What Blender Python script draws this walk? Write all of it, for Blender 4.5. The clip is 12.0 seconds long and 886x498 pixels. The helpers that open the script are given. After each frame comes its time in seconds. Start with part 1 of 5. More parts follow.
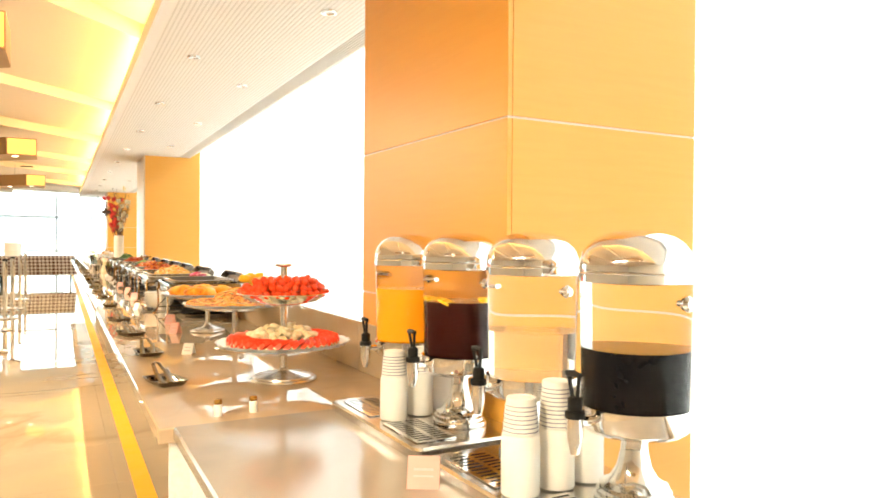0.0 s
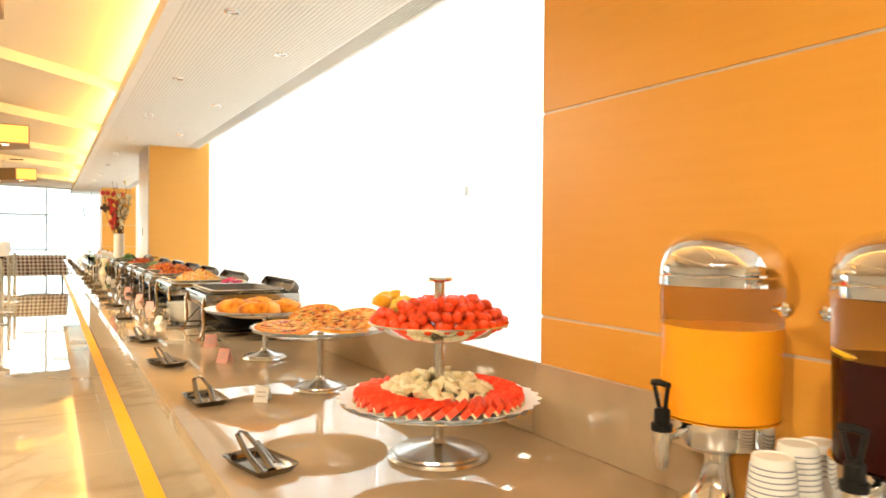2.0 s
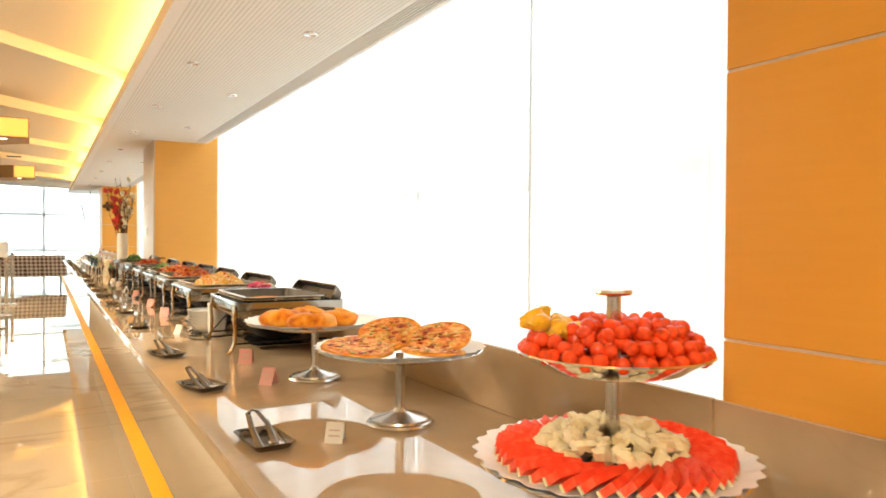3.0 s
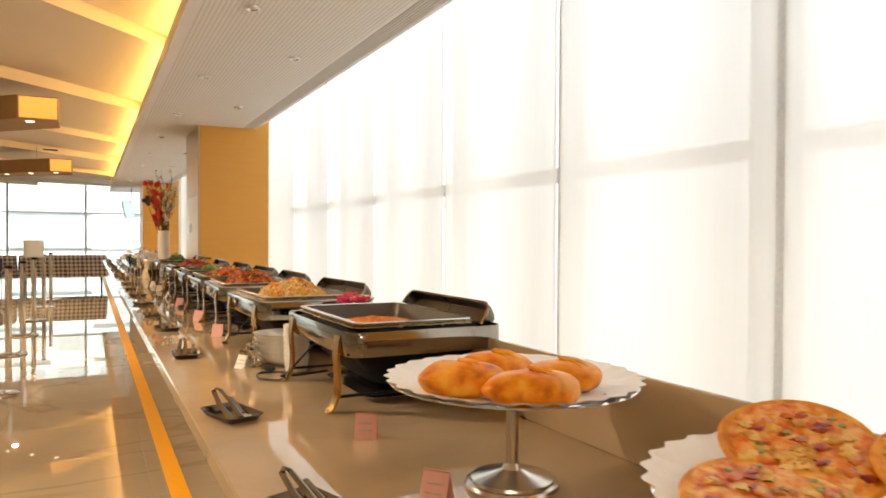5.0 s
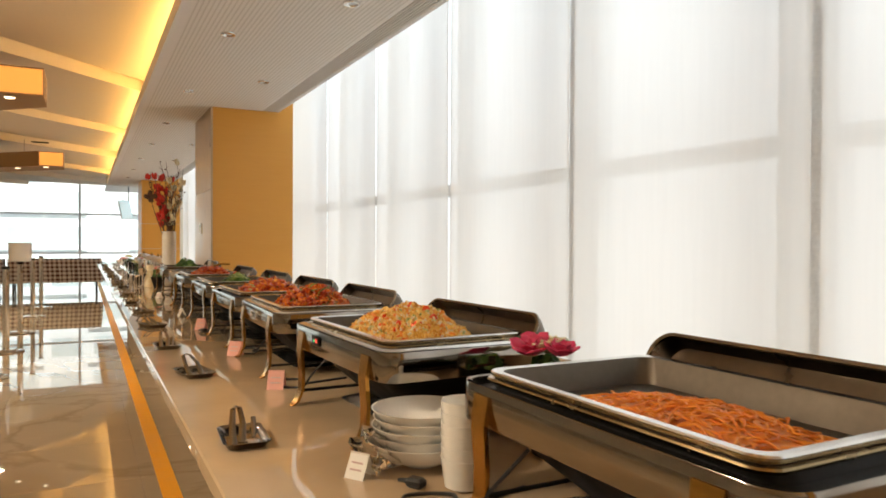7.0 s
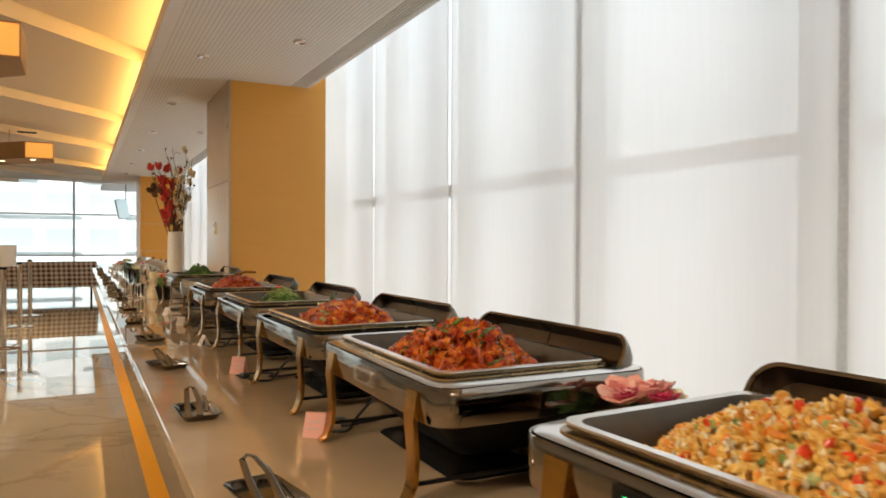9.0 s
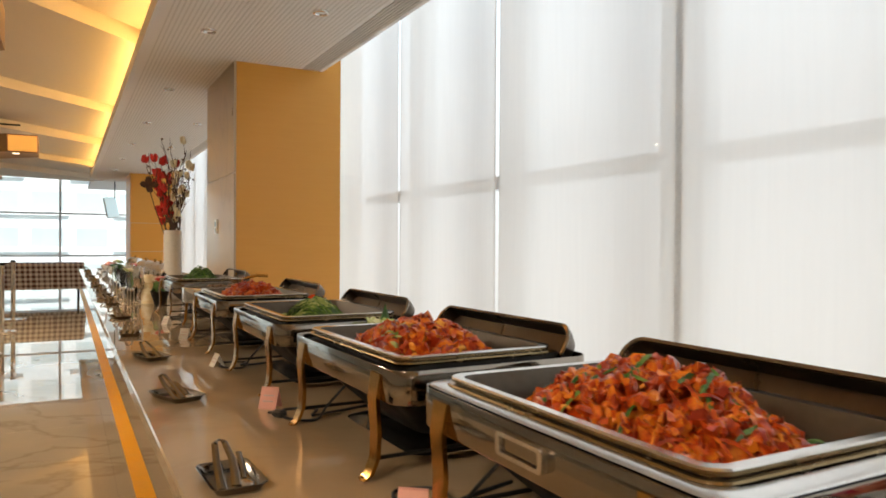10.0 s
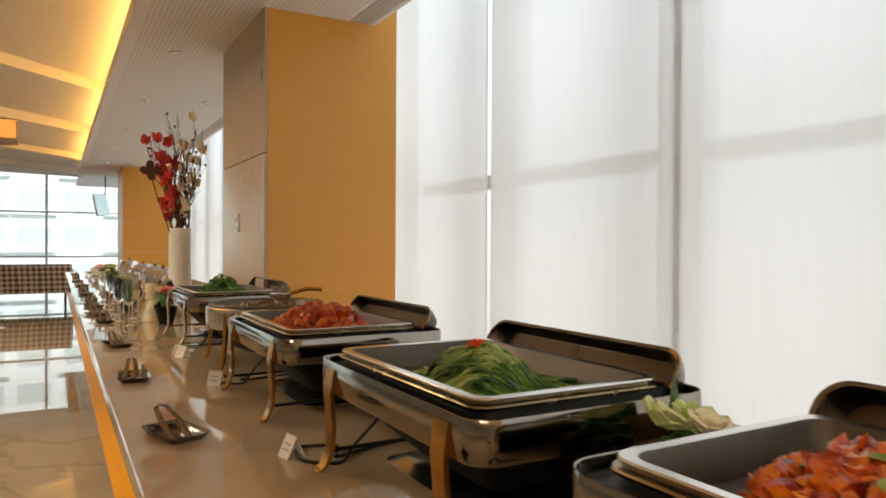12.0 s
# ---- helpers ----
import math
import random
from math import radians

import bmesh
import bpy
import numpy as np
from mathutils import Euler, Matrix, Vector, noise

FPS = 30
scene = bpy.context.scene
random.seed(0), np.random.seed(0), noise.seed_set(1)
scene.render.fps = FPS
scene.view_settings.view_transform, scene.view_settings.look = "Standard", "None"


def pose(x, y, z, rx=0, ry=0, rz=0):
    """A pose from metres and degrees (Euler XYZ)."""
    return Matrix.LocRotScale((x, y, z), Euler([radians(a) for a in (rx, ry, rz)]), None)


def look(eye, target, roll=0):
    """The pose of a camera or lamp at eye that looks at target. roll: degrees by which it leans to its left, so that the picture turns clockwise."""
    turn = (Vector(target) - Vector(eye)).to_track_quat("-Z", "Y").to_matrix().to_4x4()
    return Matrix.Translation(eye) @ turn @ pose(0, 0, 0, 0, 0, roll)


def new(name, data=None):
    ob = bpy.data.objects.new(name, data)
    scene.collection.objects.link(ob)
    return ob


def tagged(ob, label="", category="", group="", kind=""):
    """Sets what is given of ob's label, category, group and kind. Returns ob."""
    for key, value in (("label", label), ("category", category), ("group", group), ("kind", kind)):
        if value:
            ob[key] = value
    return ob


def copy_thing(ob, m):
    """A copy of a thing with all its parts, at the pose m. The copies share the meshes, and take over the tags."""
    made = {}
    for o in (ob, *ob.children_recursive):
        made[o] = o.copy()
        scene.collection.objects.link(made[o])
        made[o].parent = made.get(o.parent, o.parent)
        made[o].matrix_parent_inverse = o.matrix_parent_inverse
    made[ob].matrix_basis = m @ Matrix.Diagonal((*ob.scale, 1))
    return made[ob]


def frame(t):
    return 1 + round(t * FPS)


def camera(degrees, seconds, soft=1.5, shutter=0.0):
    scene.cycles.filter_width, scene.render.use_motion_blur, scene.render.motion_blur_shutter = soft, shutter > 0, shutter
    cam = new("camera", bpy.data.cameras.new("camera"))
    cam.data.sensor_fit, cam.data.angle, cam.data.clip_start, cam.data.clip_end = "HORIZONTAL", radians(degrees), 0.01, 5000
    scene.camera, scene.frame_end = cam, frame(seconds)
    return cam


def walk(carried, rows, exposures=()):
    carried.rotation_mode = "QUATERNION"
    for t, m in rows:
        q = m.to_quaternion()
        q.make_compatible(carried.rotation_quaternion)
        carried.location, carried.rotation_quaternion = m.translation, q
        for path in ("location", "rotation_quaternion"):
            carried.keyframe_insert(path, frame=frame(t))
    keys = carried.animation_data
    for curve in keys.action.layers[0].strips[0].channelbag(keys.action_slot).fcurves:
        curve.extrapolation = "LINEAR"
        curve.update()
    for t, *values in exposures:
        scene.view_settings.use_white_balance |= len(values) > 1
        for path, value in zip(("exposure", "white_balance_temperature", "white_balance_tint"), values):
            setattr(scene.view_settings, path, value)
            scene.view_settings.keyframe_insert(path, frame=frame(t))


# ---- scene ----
cam = camera(65.4, 12.0, soft=1.7, shutter=0.2)
METRES, EYE, TILT, LEAN, TURN = 8.0, 1.45, 0.0, 0.0, -29.0
ROWS = [
    (0.0, 0.0, 0.0, 0.0, 0.0, -0.5, -0.49),
    (0.5, -0.0166, 0.0275, 0.0005, -0.02, -0.54, -0.5),
    (1.0, -0.0397, 0.055, 0.0003, -1.85, -0.48, -0.61),
    (1.5, -0.0594, 0.0904, -0.0003, -2.41, -0.53, -0.53),
    (2.0, -0.0811, 0.1221, 0.0004, -0.79, -0.63, -0.49),
    (2.5, -0.1045, 0.1497, 0.0003, -0.87, -0.64, -0.46),
    (4.5, -0.1732, 0.3009, -0.0026, -1.38, -0.73, -0.32),
    (5.0, -0.1915, 0.3417, -0.0035, 1.88, -0.73, -0.32),
    (5.5, -0.214, 0.3786, -0.0033, 1.95, -0.69, -0.36),
    (6.0, -0.2332, 0.4231, -0.0046, 1.6, -0.63, -0.34),
    (6.5, -0.2559, 0.4613, -0.0043, 1.82, -0.57, -0.3),
    (8.5, -0.3365, 0.6126, -0.0038, -0.02, -0.46, -0.26),
    (9.0, -0.3564, 0.6536, -0.0034, 1.25, -0.45, -0.22),
    (9.5, -0.3766, 0.6898, -0.0036, 2.35, -0.42, -0.24),
    (10.0, -0.3968, 0.7266, -0.0041, 0.38, -0.37, -0.33),
    (10.5, -0.4174, 0.7683, -0.0028, 0.87, -0.42, -0.24),
    (11.0, -0.4378, 0.8038, -0.0045, 0.92, -0.33, -0.4),
    (11.5, -0.4561, 0.8387, -0.0043, -1.92, -0.41, -0.27),
    (12.0, -0.4731, 0.8773, -0.0035, -0.35, -0.38, -0.3),
]
walk(cam, [(t, pose(0, 0, EYE, TILT, LEAN, TURN) @ pose(METRES * x, METRES * y, METRES * z, 90 + pitch, roll, yaw)) for t, x, y, z, yaw, pitch, roll in ROWS],
     exposures=[(0.0, 1.55, 6500, 4), (1.0, 1.45, 6500, 4), (2.5, 1.15, 6500, 5), (4.5, 0.48, 6950, 11), (6.5, 0.12, 6750, 11), (8.5, -0.08, 6550, 11), (9.5, -0.08, 6500, 11), (12.0, -0.12, 6500, 11)])

# ---- world and light ----
world = bpy.data.worlds.new("world")
scene.world = world
world.use_nodes = True
wt = world.node_tree
sky = wt.nodes.new("ShaderNodeTexSky")
sky.sky_type = "NISHITA"
sky.sun_disc = False
sky.sun_elevation = radians(34)
sky.sun_rotation = radians(170)
bg = wt.nodes["Background"]
bg.inputs["Strength"].default_value = 0.15
wt.links.new(sky.outputs[0], bg.inputs["Color"])

sun = new("sun", bpy.data.lights.new("sun", "SUN"))
sun.data.energy = 5.0
sun.data.angle = radians(0.6)
sun.data.color = (1.0, 0.95, 0.88)
sun.matrix_world = look((8, -40, 31), (0, 6, 0))


def area(name, eye, target, sx, sy, watts, colour):
    lamp = new(name, bpy.data.lights.new(name, "AREA"))
    lamp.data.shape, lamp.data.size, lamp.data.size_y = "RECTANGLE", sx, sy
    lamp.data.energy, lamp.data.color = watts, colour
    lamp.matrix_world = look(eye, target)
    return lamp


# daylight behind the roller blinds, a bay at a time
DAY = (0.97, 0.985, 1.0)
for y0, y1 in ((-4.5, 1.6), (2.8, 12.0), (13.3, 21.8)):
    area("window_daylight", (2.85, (y0 + y1) / 2, 1.8), (0, (y0 + y1) / 2, 1.8), y1 - y0 + 0.8, 3.4, (3.0 if y0 < 0 else 1.9) * (y1 - y0 + 0.8) * 3.4, DAY)
# warm cove strip behind the lip of the soffit
WARM = (1.0, 0.62, 0.2)
area("cove_light", (0.62, 10.0, 2.955), (-0.6, 10.0, 3.30), 27.0, 0.05, 120, WARM)
# the downlights under the hanging lamp boxes, box by box
for y in (-0.2, 6.0, 12.2, 18.4):
    for x in (-1.3, -2.0):
        area("lamp_box_light", (x, y + (-1.0 - x), 2.59), (x, y + (-1.0 - x), 0), 0.08, 0.08, 52, (1.0, 0.84, 0.62))

# ---- materials ----


def nodes_of(name):
    m = bpy.data.materials.new(name)
    m.use_nodes = True
    t = m.node_tree
    return m, t, t.nodes["Principled BSDF"]


def mat(name, colour, rough=0.5, metal=0.0, var=0.12, scale=6.0, fine=60.0, bump=0.0, spec=0.5, coat=0.0, rvar=0.08, trans=0.0, ior=1.45, sub=0.0):
    """Principled surface with coarse and fine variation of colour and gloss, and relief."""
    m, t, p = nodes_of(name)
    co = t.nodes.new("ShaderNodeTexCoord")
    n1 = t.nodes.new("ShaderNodeTexNoise")
    n1.inputs["Scale"].default_value, n1.inputs["Detail"].default_value = scale, 5
    n2 = t.nodes.new("ShaderNodeTexNoise")
    n2.inputs["Scale"].default_value, n2.inputs["Detail"].default_value = fine, 3
    for n in (n1, n2):
        t.links.new(co.outputs["Object"], n.inputs["Vector"])
    add = t.nodes.new("ShaderNodeMath")
    add.operation = "ADD"
    t.links.new(n1.outputs[0], add.inputs[0])
    t.links.new(n2.outputs[0], add.inputs[1])
    ramp = t.nodes.new("ShaderNodeMapRange")
    ramp.inputs[1].default_value, ramp.inputs[2].default_value = 0.6, 1.4
    ramp.inputs[3].default_value, ramp.inputs[4].default_value = 1 - var, 1 + var
    t.links.new(add.outputs[0], ramp.inputs[0])
    mul = t.nodes.new("ShaderNodeMix")
    mul.data_type, mul.blend_type = "RGBA", "MULTIPLY"
    mul.inputs[0].default_value = 1.0
    mul.inputs[6].default_value = (*colour, 1)
    t.links.new(ramp.outputs[0], mul.inputs[7])
    t.links.new(mul.outputs[2], p.inputs["Base Color"])
    rr = t.nodes.new("ShaderNodeMapRange")
    rr.inputs[1].default_value, rr.inputs[2].default_value = 0.3, 0.7
    rr.inputs[3].default_value, rr.inputs[4].default_value = max(0.0, rough * (1 - 2 * rvar)), min(1.0, rough * (1 + 2 * rvar))
    t.links.new(n1.outputs[0], rr.inputs[0])
    t.links.new(rr.outputs[0], p.inputs["Roughness"])
    p.inputs["Metallic"].default_value = metal
    p.inputs["Specular IOR Level"].default_value = spec
    p.inputs["Coat Weight"].default_value = coat
    p.inputs["Coat Roughness"].default_value = 0.06
    p.inputs["Transmission Weight"].default_value = trans
    p.inputs["IOR"].default_value = ior
    p.inputs["Subsurface Weight"].default_value = sub
    p.inputs["Subsurface Radius"].default_value = (0.01, 0.006, 0.004)
    if bump:
        b = t.nodes.new("ShaderNodeBump")
        b.inputs["Strength"].default_value, b.inputs["Distance"].default_value = bump, 0.004
        t.links.new(n2.outputs[0], b.inputs["Height"])
        t.links.new(b.outputs[0], p.inputs["Normal"])
    return m


def marble(name, base, vein, rough, scale, object_space=False, ior=1.6):
    """Polished stone: clouds, thin veins, faint joints left to the geometry."""
    m, t, p = nodes_of(name)
    co = t.nodes.new("ShaderNodeNewGeometry") if not object_space else t.nodes.new("ShaderNodeTexCoord")
    src = co.outputs["Position"] if not object_space else co.outputs["Object"]
    cloud = t.nodes.new("ShaderNodeTexNoise")
    cloud.inputs["Scale"].default_value, cloud.inputs["Detail"].default_value, cloud.inputs["Distortion"].default_value = scale, 6, 0.6
    t.links.new(src, cloud.inputs["Vector"])
    warp = t.nodes.new("ShaderNodeTexNoise")
    warp.inputs["Scale"].default_value, warp.inputs["Detail"].default_value, warp.inputs["Distortion"].default_value = scale * 0.45, 7, 1.4
    t.links.new(src, warp.inputs["Vector"])
    sub = t.nodes.new("ShaderNodeMath")
    sub.operation = "SUBTRACT"
    sub.inputs[1].default_value = 0.5
    t.links.new(warp.outputs[0], sub.inputs[0])
    ab = t.nodes.new("ShaderNodeMath")
    ab.operation = "ABSOLUTE"
    t.links.new(sub.outputs[0], ab.inputs[0])
    vr = t.nodes.new("ShaderNodeValToRGB")
    vr.color_ramp.elements[0].position, vr.color_ramp.elements[0].color = 0.0, (*vein, 1)
    vr.color_ramp.elements[1].position, vr.color_ramp.elements[1].color = 0.018, (1, 1, 1, 1)
    t.links.new(ab.outputs[0], vr.inputs[0])
    cr = t.nodes.new("ShaderNodeMapRange")
    cr.inputs[1].default_value, cr.inputs[2].default_value, cr.inputs[3].default_value, cr.inputs[4].default_value = 0.3, 0.7, 0.86, 1.1
    t.links.new(cloud.outputs[0], cr.inputs[0])
    m1 = t.nodes.new("ShaderNodeMix")
    m1.data_type, m1.blend_type = "RGBA", "MULTIPLY"
    m1.inputs[0].default_value = 1.0
    m1.inputs[6].default_value = (*base, 1)
    t.links.new(cr.outputs[0], m1.inputs[7])
    m2 = t.nodes.new("ShaderNodeMix")
    m2.data_type, m2.blend_type = "RGBA", "MULTIPLY"
    m2.inputs[0].default_value = 0.4
    t.links.new(m1.outputs[2], m2.inputs[6])
    t.links.new(vr.outputs[0], m2.inputs[7])
    t.links.new(m2.outputs[2], p.inputs["Base Color"])
    rr = t.nodes.new("ShaderNodeMapRange")
    rr.inputs[3].default_value, rr.inputs[4].default_value = rough * 0.6, rough * 1.5
    t.links.new(cloud.outputs[0], rr.inputs[0])
    t.links.new(rr.outputs[0], p.inputs["Roughness"])
    p.inputs["IOR"].default_value = ior
    return m


def veneer(name, light, dark, rough):
    """Warm wood veneer: long fine horizontal grain, gentle flame."""
    m, t, p = nodes_of(name)
    geo = t.nodes.new("ShaderNodeNewGeometry")
    mp = t.nodes.new("ShaderNodeMapping")
    mp.inputs["Scale"].default_value = (1.6, 1.6, 26.0)
    t.links.new(geo.outputs["Position"], mp.inputs["Vector"])
    n = t.nodes.new("ShaderNodeTexNoise")
    n.inputs["Scale"].default_value, n.inputs["Detail"].default_value, n.inputs["Distortion"].default_value = 2.2, 6, 0.5
    t.links.new(mp.outputs[0], n.inputs["Vector"])
    big = t.nodes.new("ShaderNodeTexNoise")
    big.inputs["Scale"].default_value = 0.9
    t.links.new(geo.outputs["Position"], big.inputs["Vector"])
    avg = t.nodes.new("ShaderNodeMath")
    avg.operation = "MULTIPLY_ADD"
    avg.inputs[1].default_value = 0.6
    t.links.new(n.outputs[0], avg.inputs[0])
    half = t.nodes.new("ShaderNodeMath")
    half.operation = "MULTIPLY"
    half.inputs[1].default_value = 0.4
    t.links.new(big.outputs[0], half.inputs[0])
    t.links.new(half.outputs[0], avg.inputs[2])
    r = t.nodes.new("ShaderNodeValToRGB")
    r.color_ramp.elements[0].position, r.color_ramp.elements[0].color = 0.3, (*dark, 1)
    r.color_ramp.elements[1].position, r.color_ramp.elements[1].color = 0.7, (*light, 1)
    t.links.new(avg.outputs[0], r.inputs[0])
    t.links.new(r.outputs[0], p.inputs["Base Color"])
    p.inputs["Roughness"].default_value = rough
    b = t.nodes.new("ShaderNodeBump")
    b.inputs["Strength"].default_value, b.inputs["Distance"].default_value = 0.08, 0.002
    t.links.new(n.outputs[0], b.inputs["Height"])
    t.links.new(b.outputs[0], p.inputs["Normal"])
    return m


def sheer(name, colour, clear):
    """Blind fabric: lets light through, and a little of what lies behind."""
    m, t, p = nodes_of(name)
    out = t.nodes["Material Output"]
    co = t.nodes.new("ShaderNodeNewGeometry")
    mp = t.nodes.new("ShaderNodeMapping")
    mp.inputs["Scale"].default_value = (1.0, 14.0, 0.8)
    t.links.new(co.outputs["Position"], mp.inputs["Vector"])
    n = t.nodes.new("ShaderNodeTexNoise")
    n.inputs["Scale"].default_value, n.inputs["Detail"].default_value = 3.0, 4
    t.links.new(mp.outputs[0], n.inputs["Vector"])
    r = t.nodes.new("ShaderNodeMapRange")
    r.inputs[1].default_value, r.inputs[2].default_value, r.inputs[3].default_value, r.inputs[4].default_value = 0.3, 0.7, 0.985, 1.01
    t.links.new(n.outputs[0], r.inputs[0])
    mul = t.nodes.new("ShaderNodeMix")
    mul.data_type, mul.blend_type = "RGBA", "MULTIPLY"
    mul.inputs[0].default_value = 1.0
    mul.inputs[6].default_value = (*colour, 1)
    t.links.new(r.outputs[0], mul.inputs[7])
    d = t.nodes.new("ShaderNodeBsdfDiffuse")
    tr = t.nodes.new("ShaderNodeBsdfTranslucent")
    cl = t.nodes.new("ShaderNodeBsdfTransparent")
    for s in (d, tr):
        t.links.new(mul.outputs[2], s.inputs["Color"])
    a = t.nodes.new("ShaderNodeMixShader")
    a.inputs[0].default_value = 0.62
    t.links.new(d.outputs[0], a.inputs[1])
    t.links.new(tr.outputs[0], a.inputs[2])
    b = t.nodes.new("ShaderNodeMixShader")
    b.inputs[0].default_value = clear
    t.links.new(a.outputs[0], b.inputs[1])
    t.links.new(cl.outputs[0], b.inputs[2])
    t.links.new(b.outputs[0], out.inputs["Surface"])
    return m


def glowing(name, colour, strength):
    m, t, p = nodes_of(name)
    p.inputs["Base Color"].default_value = (*colour, 1)
    p.inputs["Emission Color"].default_value = (*colour, 1)
    p.inputs["Emission Strength"].default_value = strength
    return m


def hazy_sky(name, low, high, strength):
    """Bright haze that turns from warm near the ground to blue above."""
    m, t, p = nodes_of(name)
    geo = t.nodes.new("ShaderNodeNewGeometry")
    sep = t.nodes.new("ShaderNodeSeparateXYZ")
    t.links.new(geo.outputs["Position"], sep.inputs[0])
    r = t.nodes.new("ShaderNodeMapRange")
    r.inputs[1].default_value, r.inputs[2].default_value = 0.6, 4.2
    t.links.new(sep.outputs[2], r.inputs[0])
    mx = t.nodes.new("ShaderNodeMix")
    mx.data_type = "RGBA"
    mx.inputs[6].default_value, mx.inputs[7].default_value = (*low, 1), (*high, 1)
    t.links.new(r.outputs[0], mx.inputs[0])
    t.links.new(mx.outputs[2], p.inputs["Emission Color"])
    p.inputs["Base Color"].default_value = (0.0, 0.0, 0.0, 1)
    p.inputs["Emission Strength"].default_value = strength
    return m


def pane_glass(name, tint=(0.97, 0.99, 0.98), sheen=0.02):
    """Thin clear pane: straight-through light with a mirror-like sheen."""
    m, t, p = nodes_of(name)
    out = t.nodes["Material Output"]
    cl = t.nodes.new("ShaderNodeBsdfTransparent")
    cl.inputs["Color"].default_value = (*tint, 1)
    g = t.nodes.new("ShaderNodeBsdfGlossy")
    g.inputs["Roughness"].default_value = 0.02
    mx = t.nodes.new("ShaderNodeMixShader")
    mx.inputs[0].default_value = sheen
    t.links.new(cl.outputs[0], mx.inputs[1])
    t.links.new(g.outputs[0], mx.inputs[2])
    t.links.new(mx.outputs[0], out.inputs["Surface"])
    return m


def gingham(name, pale, dark, size):
    m, t, p = nodes_of(name)
    co = t.nodes.new("ShaderNodeTexCoord")
    sep = t.nodes.new("ShaderNodeSeparateXYZ")
    t.links.new(co.outputs["Object"], sep.inputs[0])
    ks = []
    xy = t.nodes.new("ShaderNodeMath")
    xy.operation = "ADD"
    t.links.new(sep.outputs[0], xy.inputs[0])
    t.links.new(sep.outputs[1], xy.inputs[1])
    for src in (xy.outputs[0], sep.outputs[2]):
        w = t.nodes.new("ShaderNodeMath")
        w.operation = "PINGPONG"
        w.inputs[1].default_value = size
        t.links.new(src, w.inputs[0])
        g = t.nodes.new("ShaderNodeMath")
        g.operation = "GREATER_THAN"
        g.inputs[1].default_value = size / 2
        t.links.new(w.outputs[0], g.inputs[0])
        ks.append(g)
    s = t.nodes.new("ShaderNodeMath")
    s.operation = "ADD"
    t.links.new(ks[0].outputs[0], s.inputs[0])
    t.links.new(ks[1].outputs[0], s.inputs[1])
    h = t.nodes.new("ShaderNodeMath")
    h.operation = "MULTIPLY"
    h.inputs[1].default_value = 0.5
    t.links.new(s.outputs[0], h.inputs[0])
    mx = t.nodes.new("ShaderNodeMix")
    mx.data_type = "RGBA"
    mx.inputs[6].default_value, mx.inputs[7].default_value = (*pale, 1), (*dark, 1)
    t.links.new(h.outputs[0], mx.inputs[0])
    t.links.new(mx.outputs[2], p.inputs["Base Color"])
    p.inputs["Roughness"].default_value = 0.85
    return m


def speckled(name, a, b, c, scale, rough=0.45, coat=0.0, bump=0.4):
    """Cooked food: three colours in blotches, with a wet or crisp relief."""
    m, t, p = nodes_of(name)
    co = t.nodes.new("ShaderNodeNewGeometry")
    n = t.nodes.new("ShaderNodeTexNoise")
    n.inputs["Scale"].default_value, n.inputs["Detail"].default_value = scale, 5
    t.links.new(co.outputs["Position"], n.inputs["Vector"])
    avg = t.nodes.new("ShaderNodeMath")
    avg.operation = "MULTIPLY_ADD"
    avg.inputs[1].default_value, avg.inputs[2].default_value = 0.32, -0.16
    t.links.new(co.outputs["Random Per Island"], avg.inputs[0])
    add = t.nodes.new("ShaderNodeMath")
    add.operation = "ADD"
    t.links.new(n.outputs[0], add.inputs[0])
    t.links.new(avg.outputs[0], add.inputs[1])
    r = t.nodes.new("ShaderNodeValToRGB")
    e = r.color_ramp.elements
    e[0].position, e[0].color = 0.34, (*a, 1)
    e[1].position, e[1].color = 0.66, (*c, 1)
    k = e.new(0.5)
    k.color = (*b, 1)
    t.links.new(add.outputs[0], r.inputs[0])
    t.links.new(r.outputs[0], p.inputs["Base Color"])
    p.inputs["Roughness"].default_value = rough
    p.inputs["Specular IOR Level"].default_value = 0.3
    p.inputs["Coat Weight"].default_value = coat
    bp = t.nodes.new("ShaderNodeBump")
    bp.inputs["Strength"].default_value, bp.inputs["Distance"].default_value = bump, 0.004
    t.links.new(n.outputs[0], bp.inputs["Height"])
    t.links.new(bp.outputs[0], p.inputs["Normal"])
    return m


M_FLOOR = marble("polished_beige_marble", (0.40, 0.31, 0.205), (0.55, 0.42, 0.3), 0.012, 0.7, ior=2.0)
M_COUNTER = marble("polished_beige_quartz", (0.47, 0.342, 0.215), (0.94, 0.9, 0.86), 0.015, 2.2, ior=1.9)
M_TAPE = mat("yellow_floor_inlay", (0.92, 0.40, 0.015), 0.45, var=0.06)
M_VENEER = veneer("honey_wood_veneer", (0.74, 0.352, 0.052), (0.712, 0.326, 0.044), 0.42)
M_PANEL = marble("grey_stone_panel", (0.52, 0.40, 0.265), (0.7, 0.66, 0.6), 0.3, 1.8)
M_SEAM = mat("pale_metal_seam", (0.62, 0.53, 0.42), 0.45, 0.2)
M_WHITE = mat("white_ceiling_paint", (0.80, 0.765, 0.715), 0.8, var=0.03, scale=1.5)
M_CEIL = mat("tan_ceiling_panel", (0.70, 0.58, 0.43), 0.75, var=0.03, scale=1.5)
M_PERF = mat("perforation_row", (0.68, 0.64, 0.58), 0.8, var=0.05)
M_WALL = mat("warm_white_wall_paint", (0.78, 0.72, 0.62), 0.85, var=0.04, scale=1.5)
